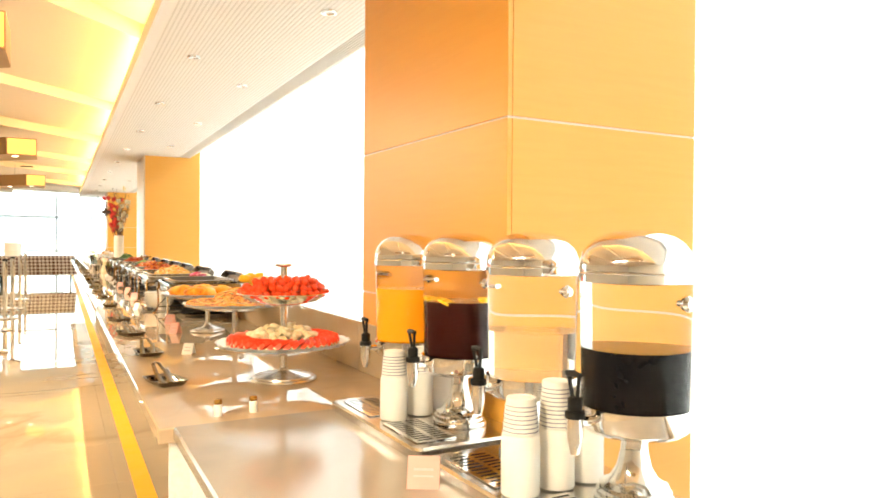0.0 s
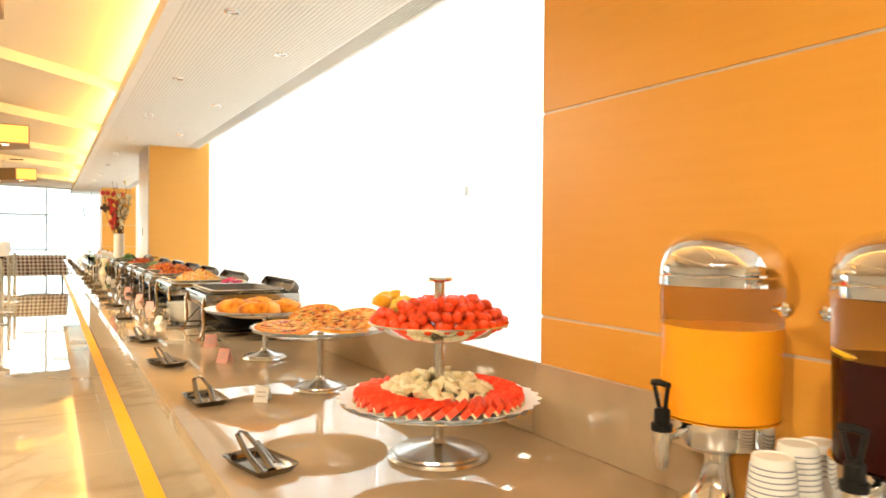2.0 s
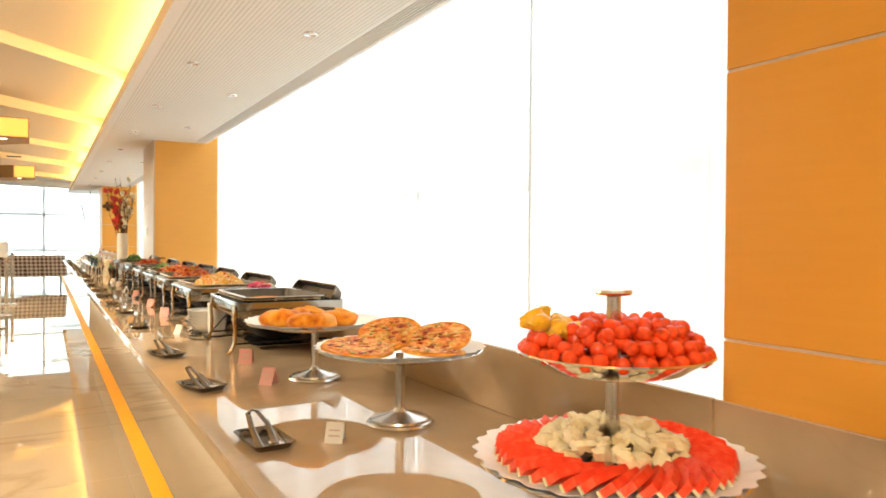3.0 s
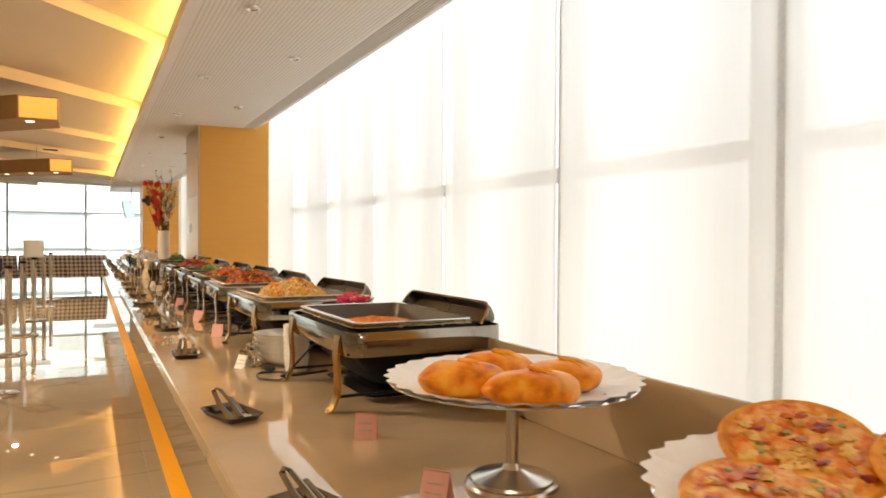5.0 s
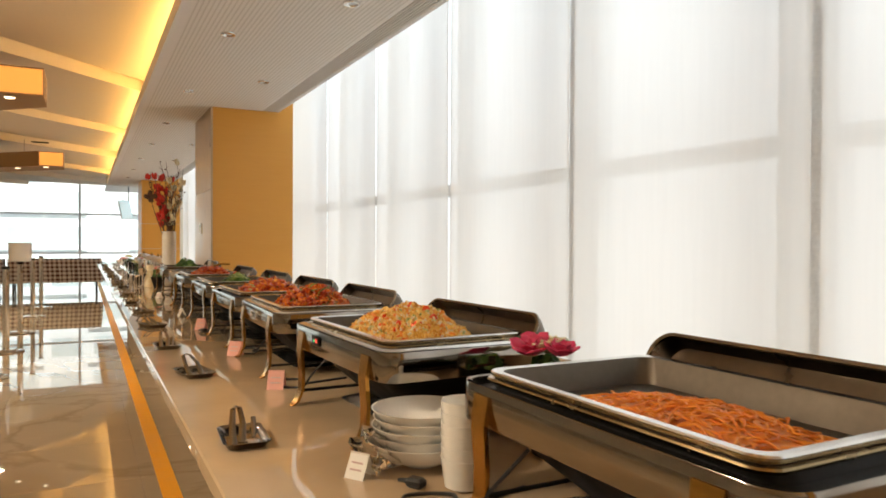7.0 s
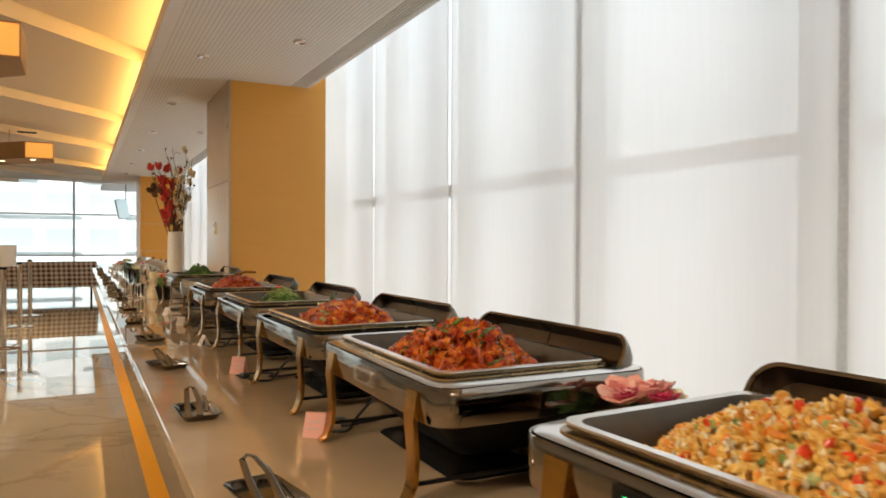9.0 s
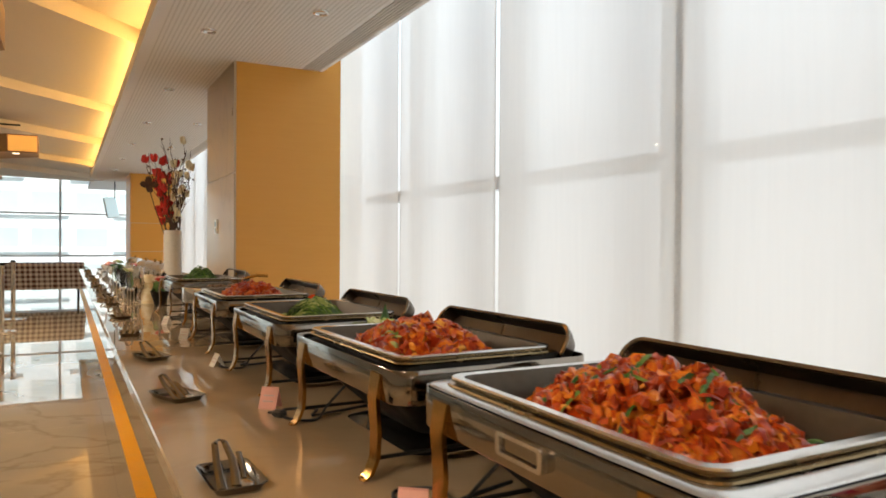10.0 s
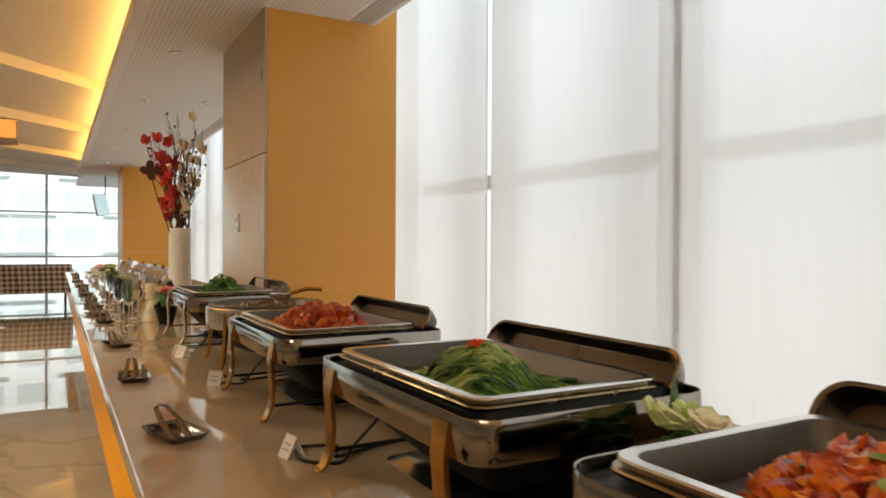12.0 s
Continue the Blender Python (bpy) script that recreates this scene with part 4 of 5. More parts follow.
def chafer(x, y, turn=0.0):
    c = thing("chafing_dish", "rectangular steel chafing dish with gilt legs and lid folded back", "chafing dish", at(x, y, CZ, turn), "chafing dishes on the counter")
    band = [rr(CW - 0.014, CL - 0.014, 0.048, 8, 0.180), rr(CW - 0.004, CL - 0.004, 0.053, 8, 0.176), rr(CW, CL, 0.055, 8, 0.180), rr(CW + 0.001, CL + 0.001, 0.055, 8, 0.214), rr(CW, CL, 0.055, 8, CH - 0.003),
            rr(CW - 0.003, CL - 0.003, 0.054, 8, CH), rr(CW - 0.008, CL - 0.008, 0.051, 8, CH - 0.001), rr(CW - 0.012, CL - 0.012, 0.049, 8, CH - 0.006), rr(CW - 0.014, CL - 0.014, 0.048, 8, 0.182)]
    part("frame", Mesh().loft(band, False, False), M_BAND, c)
    # Black insert paints the shade of the open gap between frame and pan.
    part("gap_shade", Mesh().loft([rr(CW - 0.015, CL - 0.015, 0.047, 6, 0.182), rr(CW - 0.015, CL - 0.015, 0.047, 6, CH - 0.018), rr(0.46, 0.67, 0.045, 6, CH - 0.018), rr(0.435, 0.645, 0.04, 6, CH - 0.012), rr(0.425, 0.63, 0.03, 6, CH + 0.004), rr(0.39, 0.59, 0.03, 6, 0.20)], True, True), M_GAP_BLACK, c)
    pw, pl, pz = 0.415, 0.625, 0.272
    pan = [rr(pw - 0.03, pl - 0.03, 0.03, 6, pz - 0.022), rr(pw, pl, 0.035, 6, pz - 0.008), rr(pw + 0.004, pl + 0.004, 0.036, 6, pz - 0.003), rr(pw, pl, 0.035, 6, pz),
           rr(pw - 0.034, pl - 0.034, 0.03, 6, pz - 0.001), rr(pw - 0.04, pl - 0.04, 0.03, 6, pz - 0.006), rr(pw - 0.065, pl - 0.065, 0.04, 6, pz - 0.055)]
    # Inside uses the darkened steel copy, the lip below the light one.
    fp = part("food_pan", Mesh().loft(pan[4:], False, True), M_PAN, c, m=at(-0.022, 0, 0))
    part("lip", Mesh().loft(pan[:5], False, False), M_LIP, fp, "bright rolled lip")
    part("heater_body", Mesh().loft([rr(0.14, 0.26, 0.03, 5, 0.040), rr(0.20, 0.34, 0.04, 5, 0.052), rr(0.33, 0.51, 0.05, 5, 0.115), rr(0.42, 0.61, 0.05, 5, 0.165), rr(0.45, 0.645, 0.05, 5, 0.1985)]), M_HEATER_SHADE, c)
    part("pan_seat", Mesh().loft([rr(0.424, 0.634, 0.036, 6, CH + 0.001), rr(0.430, 0.640, 0.038, 6, CH + 0.006), rr(0.426, 0.636, 0.036, 6, CH + 0.009), rr(0.405, 0.615, 0.034, 6, CH + 0.008)], False, False), M_EDGE, c, "bronzed steel edge", m=at(-0.022, 0, 0))
    part("reflector", Mesh().loft([rr(0.30, 0.46, 0.05, 5, 0.016), rr(0.31, 0.47, 0.05, 5, 0.022), rr(0.25, 0.40, 0.05, 5, 0.034)]), M_STEEL, c)
    # lid leaf folded back behind the pan
    lid = [rr(0.10, 0.61, 0.045, 6, 0.0), rr(0.118, 0.645, 0.05, 6, 0.03), rr(0.122, 0.66, 0.052, 6, 0.05), rr(0.110, 0.645, 0.048, 6, 0.05), rr(0.092, 0.60, 0.042, 6, 0.012)]
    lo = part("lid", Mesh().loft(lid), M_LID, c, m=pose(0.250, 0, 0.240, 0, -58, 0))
    part("lid_rim", Mesh().loft([rr(0.1215, 0.6595, 0.052, 6, 0.047), rr(0.126, 0.664, 0.054, 6, 0.050), rr(0.1225, 0.6605, 0.052, 6, 0.0535), rr(0.108, 0.643, 0.047, 6, 0.0525), rr(0.107, 0.642, 0.047, 6, 0.047)], False, False), M_BAND, lo, "bright rolled edge")
    part("lid_badge", Mesh().box(-0.004, 0.004, -0.018, 0.018, 0.0125, 0.0145, 0.001), M_STEEL, lo)
    for sx in (-1, 1):
        for sy in (-1, 1):
            lg = Mesh()
            prof = ((0.264, 0.235), (0.272, 0.18), (0.266, 0.10), (0.268, 0.05), (0.282, 0.015), (0.296, 0.004))
            loops = []
            for k, (px, pz2) in enumerate(prof):
                hw = 0.025 - 0.009 * k / 5
                loops.append([(sx * (px - 0.005), sy * 0.262 - hw, pz2), (sx * (px + 0.005), sy * 0.262 - hw, pz2 - 0.001), (sx * (px + 0.005), sy * 0.262 + hw, pz2 - 0.001), (sx * (px - 0.005), sy * 0.262 + hw, pz2)])
            lg.loft(loops)
            lg.lathe([(0.008, 0), (0.012, 0.003), (0.009, 0.008)], 12, cx=sx * 0.293, cy=sy * 0.262)
            part("leg", lg, M_GOLD, c, "gilt brass leg")
    for sy in (-1, 1):
        part("stretcher", Mesh().tube([(-0.268, sy * 0.262, 0.045), (0.268, sy * 0.262, 0.045)], 0.005, 8), M_BLACK, c)
    return c


def handles(c, side):
    """Framed handle plates: on the near end, and on the long side where side is set."""
    fr = Mesh().loft([rr(0.036, 0.12, 0.008, 3, 0.0), rr(0.036, 0.12, 0.008, 3, 0.012), rr(0.024, 0.10, 0.005, 3, 0.012), rr(0.022, 0.098, 0.005, 3, 0.003)])
    if side:
        hd = part("handle", fr, M_LIP, c, "framed chrome handle plate", m=pose(-CW / 2 - 0.001, 0, 0.216, 0, -90, 0))
        part("inset", Mesh().box(-0.010, 0.010, -0.047, 0.047, 0.004, 0.006), M_BAND, hd)
    fr = Mesh().loft([rr(0.036, 0.10, 0.008, 3, 0.0), rr(0.036, 0.10, 0.008, 3, 0.02), rr(0.024, 0.08, 0.005, 3, 0.02), rr(0.022, 0.078, 0.005, 3, 0.003)])
    part("handle", fr, M_BAND, c, "framed chrome handle plate", m=pose(0, -CL / 2 - 0.001, 0.216, 0, -90, 90))


CHX = 0.915
CHAFERS = (5.395, 6.45, 7.445, 8.29, 9.225, 10.245, 11.95)
for i, y in enumerate(CHAFERS):
    dx = (0.005, -0.03, -0.02, -0.01, 0.0, 0.0, 0.02)[i]
    if i == 0:
        ch = chafer(CHX + dx, y)
    else:
        cp = copy_thing(ch, at(CHX + dx, y, CZ, (0, 1.5, -1, 0.5, 0, 0, 1)[i]))
        if i in (1, 2):
            part("top_plate", Mesh().loft([rr(CW - 0.020, CL - 0.020, 0.050, 6, CH - 0.002), rr(CW - 0.012, CL - 0.012, 0.052, 6, CH + 0.001), rr(CW - 0.022, CL - 0.022, 0.050, 6, CH + 0.004), rr(0.45, 0.655, 0.04, 6, CH + 0.0055)], False, False), M_LIP, cp, "flat polished steel top plate")
        if i in (1, 2):
            handles(cp, i == 2)
        if i == 1:
            pn = part("control_panel", Mesh().box(-0.004, 0.0, -0.035, 0.035, -0.014, 0.014, 0.002), M_GAP_BLACK, cp, "small black control panel", m=at(-CW / 2 - 0.001, 0.12, 0.221))
            part("red_light", Mesh().box(-0.0048, -0.0042, -0.016, -0.004, -0.005, 0.005), glowing("red_display", (1.0, 0.08, 0.05), 1.5), pn, "lit red digits")
            part("green_light", Mesh().box(-0.0048, -0.0042, 0.008, 0.014, -0.003, 0.003), glowing("green_display", (0.05, 1.0, 0.3), 1.5), pn, "lit green lamp")

rc = thing("chafing_dish", "round steel chafing dish with gilt legs", "chafing dish", at(0.92, 11.05, CZ), "chafing dishes on the counter")
part("frame", Mesh().lathe([(0.25, 0.165), (0.258, 0.16), (0.262, 0.20), (0.262, 0.245), (0.252, 0.25), (0.245, 0.245)], 56, cap0=False, cap1=False), M_CHROME, rc)
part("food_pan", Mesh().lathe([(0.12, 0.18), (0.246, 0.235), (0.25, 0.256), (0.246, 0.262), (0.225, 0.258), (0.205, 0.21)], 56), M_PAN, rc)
part("heater_body", Mesh().lathe([(0.10, 0.05), (0.16, 0.08), (0.22, 0.15), (0.24, 0.18)], 40), M_BLACK, rc)
for a in (35, 145, 215, 325):
    ca, sa = math.cos(radians(a)), math.sin(radians(a))
    part("leg", Mesh().tube([(0.255 * ca, 0.255 * sa, 0.235), (0.262 * ca, 0.262 * sa, 0.12), (0.27 * ca, 0.27 * sa, 0.03), (0.285 * ca, 0.285 * sa, 0.004)], 0.013, 8, 0.009, flat=0.6), M_GOLD, rc, "gilt brass leg")
ladle = thing("serving_ladle", "steel serving ladle with wooden handle resting on the dish", "ladle", at(1.0, 11.12, CZ + 0.262, -15))
part("bowl", Mesh().lathe([(0.005, 0.0), (0.04, 0.006), (0.055, 0.03), (0.052, 0.03), (0.03, 0.010)], 24), M_STEEL, ladle)
part("handle", Mesh().tube([(0.045, 0, 0.03), (0.12, 0, 0.05), (0.19, 0, 0.045)], 0.009, 8), M_GOLD, ladle, "brown wooden handle")

for x, y in ((0.60, 5.70), (0.66, 6.98), (0.67, 7.80), (0.66, 8.6), (0.66, 9.55), (0.68, 10.6), (0.7, 11.6)):
    cable([(x + 0.12, y - 0.10, CZ + 0.14), (x + 0.05, y - 0.06, CZ + 0.05), (x + 0.02, y - 0.04, CZ + 0.006), (x - 0.05, y + 0.02, CZ + 0.005), (x - 0.03, y + 0.12, CZ + 0.006), (x + 0.06, y + 0.08, CZ + 0.008), (x + 0.02, y - 0.01, CZ + 0.012), (x + 0.10, y + 0.03, CZ + 0.005), (x + 0.22, y + 0.06, CZ + 0.005)])
for x, y in ((0.60, 8.66), (0.62, 5.87)):
    pl = solo("power_plug", Mesh().box(-0.014, 0.014, -0.02, 0.02, 0, 0.022, 0.006).tube([(0, 0.018, 0.011), (0, 0.045, 0.008)], 0.006, 8, 0.004), M_CABLE, "black power plug lying on the counter", "plug", at(x, y, CZ, 30))

# crockery between the first dishes
bw = thing("bowl_stack", "stack of white china bowls beside the chafing dish", "bowls", at(0.70, 6.01, CZ))
for k in range(5):
    part("bowl", Mesh().lathe([(0.042, 0.0), (0.048, 0.004), (0.092, 0.024), (0.118, 0.058), (0.115, 0.058), (0.088, 0.028), (0.02, 0.012)], 36), M_CHINA, bw, m=at(0.004 * (k % 2), 0, k * 0.019))
cs = thing("cup_stack", "tall stack of white china cups on the counter", "cups", at(0.715, 5.83, CZ))
for k in range(6):
    part("cup", Mesh().lathe([(0.036, 0.0), (0.043, 0.004), (0.052, 0.065), (0.050, 0.065), (0.038, 0.01)], 28), M_CHINA, cs, m=at(0, 0, k * 0.024))
sp2 = thing("plastic_bag", "crumpled clear plastic bag beside the bowls", "bag", at(0.60, 6.02, CZ))
part("film", Mesh().blob((0, 0, 0.045), (0.05, 0.07, 0.046), 5, 0.7, 14, 9, freq=3.5), M_ACRYL, sp2, smooth=False)

# ---- food ----
rnd = random.Random(7)


def turned():
    return Euler((rnd.uniform(0, 6.3), rnd.uniform(0, 6.3), rnd.uniform(0, 6.3))).to_matrix()


def mound(u, v, w, l, h, sharp=1.3):
    """Height of a heap at u, v in its w by l outline."""
    q = (abs(u) / (w / 2)) ** 2.1 + (abs(v) / (l / 2)) ** 2.1
    return h * max(0.0, 1 - q) ** (1 / sharp) * (1 + 0.32 * noise.noise(Vector((u * 16, v * 16, w * 9))))


def mound_mesh(w, l, h, n=18, m=26):
    k = Mesh()
    vs = [((i / n - 0.5) * w, (j / m - 0.5) * l, mound((i / n - 0.5) * w, (j / m - 0.5) * l, w, l, h) + 0.001) for j in range(m + 1) for i in range(n + 1)]
    fs = [(j * (n + 1) + i, j * (n + 1) + i + 1, (j + 1) * (n + 1) + i + 1, (j + 1) * (n + 1) + i) for j in range(m) for i in range(n)]
    k.add(vs, fs)
    return k


def spot(w, l, h, tight=1.0):
    while True:
        u, v = rnd.uniform(-0.5, 0.5) * w * tight, rnd.uniform(-0.5, 0.5) * l * tight
        z = mound(u, v, w, l, h)
        if z > 0.002 or rnd.random() < 0.1:
            return u, v, z


def strands(n, w, l, h, length, r, curl=0.5, lean=None):
    k = Mesh()
    for _ in range(n):
        u, v, z = spot(w, l, h)
        a = rnd.uniform(0, 6.28) if lean is None else lean + rnd.uniform(-0.45, 0.45)
        ll = length * rnd.uniform(0.5, 1.2)
        pts = []
        a2 = a
        x, y = u, v
        for i in range(5):
            zz = mound(x, y, w, l, h) if abs(x) < w / 2 and abs(y) < l / 2 else 0
            pts.append((x, y, zz + r * 0.6 + r * 2.2 * math.sin(i / 4 * math.pi) * rnd.uniform(0.2, 1.6)))
            a2 += rnd.uniform(-curl, curl)
            x += ll / 4 * math.cos(a2)
            y += ll / 4 * math.sin(a2)
        k.tube(pts, r, 5)
    return k


def curls(n, w, l, h, size):
    """Shrimp-like curled pieces."""
    k = Mesh()
    for _ in range(n):
        u, v, z = spot(w, l, h)
        t = turned()
        s = size * rnd.uniform(0.7, 1.2)
        pts = []
        for i in range(6):
            a = i / 5 * 3.6
            p = t @ Vector((s * math.cos(a), s * math.sin(a), 0.15 * s * i / 5))
            pts.append((u + p.x, v + p.y, max(z + 0.004 + p.z * 0.75, 0.003)))
        k.tube(pts, s * 0.52, 6, s * 0.16)
    return k


def chunks(n, w, l, h, size, rough=0.5):
    k = Mesh()
    for i in range(n):
        u, v, z = spot(w, l, h)
        s = size * rnd.uniform(0.6, 1.25)
        k.blob((u, v, z + s * 0.3), (s, s * rnd.uniform(0.6, 1.1), s * rnd.uniform(0.4, 0.8)), i, rough, 9, 6, turned())
    return k


def grains(n, w, l, h, size):
    """Loose rice: short lumps at every slant."""
    k = Mesh()
    for i in range(n):
        u, v, z = spot(w, l, h, 1.02)
        s = size * rnd.uniform(0.7, 1.3)
        k.blob((u, v, z + s * rnd.uniform(-0.2, 1.1)), (s * 1.35, s * 0.6, s * 0.55), i, 0.4, 5, 4, turned())
    return k


def blades(n, w, l, h, length, width, lean=None):
    """Leafy blades and stalks that lie over the heap."""
    k = Mesh()
    for _ in range(n):
        u, v, z = spot(w, l, h, 0.9)
        a = rnd.uniform(0, 6.28) if lean is None else lean + rnd.uniform(-0.5, 0.5)
        d, e = Vector((math.cos(a), math.sin(a), 0)), Vector((-math.sin(a), math.cos(a), 0))
        ll, ww = length * rnd.uniform(0.6, 1.2), width * rnd.uniform(0.6, 1.2)
        vs = []
        lift = rnd.uniform(0.2, 0.9)
        for i in range(5):
            q = i / 4
            c = Vector((u, v, 0)) + d * (q - 0.5) * ll
            zz = (mound(c.x, c.y, w, l, h) if abs(c.x) < w / 2 and abs(c.y) < l / 2 else 0) + 0.004 + 0.012 * lift * math.sin(q * 3.1)
            half = ww * (0.25 + math.sin(q * 3.0)) * 0.5
            for s, dz in ((-1, 0.0), (0, 0.004), (1, 0.0)):
                p = c + e * half * s
                vs.append((p.x, p.y, zz + dz + 0.002 * rnd.random()))
        fs = []
        for i in range(4):
            for s in (0, 1):
                fs.append((i * 3 + s, i * 3 + s + 1, i * 3 + s + 4, i * 3 + s + 3))
        k.add(vs, fs)
    return k


PZ = CZ + 0.2175


def dish(name, i, label, w, l, h, pieces, under, dy=0.0, dx=-0.022):
    y = CHAFERS[i]
    x = CHX + (0.005, -0.03, -0.02, -0.01, 0.0, 0.0, 0.02)[i]
    t = thing(name, label, "food", at(x + dx, y + dy, PZ))
    part("heap", mound_mesh(w, l, h * 0.84), under, t)
    for nm, mesh, mt in pieces:
        o = part(nm, mesh, mt, t)
        o["kind"] = "stuff"
    return t


W, L = 0.335, 0.545
dish("shredded_carrot", 0, "low heap of shredded orange carrot in a steel pan", 0.26, 0.40, 0.020, [("shred", strands(330, 0.26, 0.40, 0.022, 0.06, 0.0022), M_CARROT)], M_CARROT, 0.0)
dish("fried_rice", 1, "tall heap of pale fried rice with carrot and egg", W, L, 0.095, [("grain", grains(3600, W, L, 0.092, 0.0062), M_NOODLE), ("pale_grain", grains(700, W, L, 0.094, 0.0062), M_CREAM), ("carrot", chunks(190, W, L, 0.096, 0.0085), M_CARROT), ("egg", chunks(120, W, L, 0.096, 0.011, 0.8), M_NOODLE), ("ham", chunks(80, W, L, 0.096, 0.009), M_PEPPER), ("green", chunks(110, W, L, 0.096, 0.007), M_STALK)], M_NOODLE)
W3, L3 = 0.31, 0.48
dish("braised_shrimp", 2, "heap of red braised shrimp with green onion in a steel pan", W3, L3, 0.085, [("shrimp", curls(190, W3, L3, 0.085, 0.016), M_SHRIMP), ("chunk", chunks(240, W3, L3, 0.089, 0.015, 1.1), M_SHRIMP), ("pepper", blades(70, W3, L3, 0.092, 0.055, 0.009), M_SHRIMP), ("onion", blades(34, W3, L3, 0.092, 0.075, 0.011), M_GREEN), ("carrot", strands(50, W3, L3, 0.090, 0.05, 0.0035), M_CARROT)], M_SHRIMP)
dish("braised_chicken", 3, "heap of glossy red braised chicken chunks with pale onion", W3, L3, 0.072, [("chunk", chunks(260, W3, L3, 0.074, 0.019, 0.9), M_SHRIMP), ("dark_chunk", chunks(110, W3, L3, 0.072, 0.017, 0.9), M_HAM), ("pale_chunk", chunks(42, W3, L3, 0.078, 0.014, 0.7), M_CRUST), ("onion", blades(26, W3, L3, 0.078, 0.05, 0.014), M_STALK), ("strip", blades(40, W3, L3, 0.078, 0.06, 0.012), M_SHRIMP)], M_HAM)
dish("stir_fried_greens", 4, "bundle of dark green stalks topped with red pepper", 0.21, 0.31, 0.062, [("stalk", strands(170, 0.20, 0.28, 0.068, 0.15, 0.0048, 0.10, -0.9), M_GREEN), ("pale_stalk", strands(45, 0.20, 0.28, 0.076, 0.12, 0.0045, 0.16, 2.2), M_STALK), ("leaf", blades(70, 0.21, 0.30, 0.070, 0.10, 0.014, -0.9), M_GREEN), ("pepper", blades(60, 0.11, 0.14, 0.084, 0.045, 0.010), M_PEPPER)], M_GREEN)
dish("braised_meat", 5, "heap of glossy dark red braised meat in a steel pan", 0.29, 0.46, 0.070, [("piece", chunks(210, 0.29, 0.46, 0.07, 0.022, 0.7), M_HAM), ("slice", blades(70, 0.29, 0.46, 0.074, 0.06, 0.030), M_HAM)], M_HAM)
dish("leafy_salad", 6, "loose heap of fresh dark green leaves in a steel pan", 0.26, 0.40, 0.045, [("leaf", blades(120, 0.26, 0.40, 0.07, 0.06, 0.03), M_HERB), ("curl", curls(150, 0.24, 0.36, 0.085, 0.016), M_HERB), ("sprig", blades(90, 0.22, 0.32, 0.11, 0.045, 0.024), M_GREEN), ("stem", strands(60, 0.22, 0.34, 0.10, 0.07, 0.0025), M_STALK)], M_HERB)
st = thing("brown_stew", "brown stew in the round steel pan", "food", at(0.92, 11.05, CZ + 0.225))
part("heap", Mesh().lathe([(0.205, 0.0), (0.15, 0.012), (0.06, 0.02), (0.0005, 0.022)], 36, cap0=False, cap1=False), M_BROWN, st)
part("piece", chunks(90, 0.32, 0.32, 0.02, 0.015), M_BROWN, st)["kind"] = "stuff"

# fruit on the tiers
tz = CZ + 0.345
tp = thing("cherry_tomatoes", "pile of shiny red cherry tomatoes in the upper bowl", "tomatoes", at(0.78, 2.71, tz))
tom = Mesh().blob((0, 0, 0), (0.0150, 0.0132, 0.0132), 1, 0.05, 12, 8).mesh("tomato", M_TOMATO)
for ring, (r0, zz, n) in enumerate(((0.166, 0.004, 36), (0.138, 0.004, 30), (0.148, 0.024, 32), (0.120, 0.030, 26), (0.094, 0.036, 20), (0.122, 0.046, 24), (0.068, 0.044, 14), (0.092, 0.054, 18), (0.045, 0.050, 8))):
    for k in range(n):
        a = 2 * math.pi * k / n + ring * 0.4 + rnd.uniform(-0.06, 0.06)
        if ring in (3, 4, 5, 6, 7) and 1.7 < a % 6.283 < 3.3:
            continue
        o = new("tomato", tom)
        o.parent = tp
        o.matrix_basis = pose(r0 * math.cos(a), r0 * math.sin(a), zz + rnd.uniform(-0.004, 0.006), rnd.uniform(0, 360), rnd.uniform(0, 360), 0)
op = thing("orange_wedges", "cluster of bright orange segments beside the tomatoes", "orange", at(0.78, 2.71, tz))
for k in range(11):
    a = 1.8 + 0.14 * k
    r0 = 0.07 + 0.04 * (k % 3)
    part("wedge", Mesh().blob((0, 0, 0), (0.030, 0.013, 0.017), k, 0.25, 10, 7), M_ORANGE, op, m=pose(r0 * math.cos(a), r0 * math.sin(a), 0.034 + 0.012 * (k % 3), rnd.uniform(-40, 40), rnd.uniform(-30, 30), rnd.uniform(0, 180)))
lz = CZ + 0.146
wm = thing("watermelon_slices", "fan of red watermelon slices laid round the plate", "watermelon", at(0.78, 2.71, lz))
prof = [(-0.058, 0.0), (-0.050, 0.024), (-0.020, 0.034), (0.020, 0.034), (0.050, 0.024), (0.058, 0.0)]
slice_mesh = Mesh().loft([[(-0.0075, u, z) for u, z in prof], [(0.0075, u, z) for u, z in prof]]).mesh("slice", M_MELON)
rind_mesh = Mesh().loft([[(-0.0077, u, z) for u, z in ((-0.060, 0.0), (-0.060, -0.006), (0.060, -0.006), (0.060, 0.0))], [(0.0077, u, z) for u, z in ((-0.060, 0.0), (-0.060, -0.006), (0.060, -0.006), (0.060, 0.0))]]).mesh("rind", M_RIND)
for k in range(44):
    a = 2 * math.pi * k / 44
    o = new("slice", slice_mesh)
    o.parent = wm
    o.matrix_basis = pose(0.165 * math.cos(a), 0.165 * math.sin(a), 0.006 + 0.004 * (k % 2), 0, 0, math.degrees(a) + 62) @ pose(0, 0, 0, 0, 48, 0)
    q = new("rind", rind_mesh)
    q.parent = o
pc = thing("pale_fruit_pieces", "pile of pale cream fruit pieces in the middle of the plate", "fruit", at(0.78, 2.71, lz))
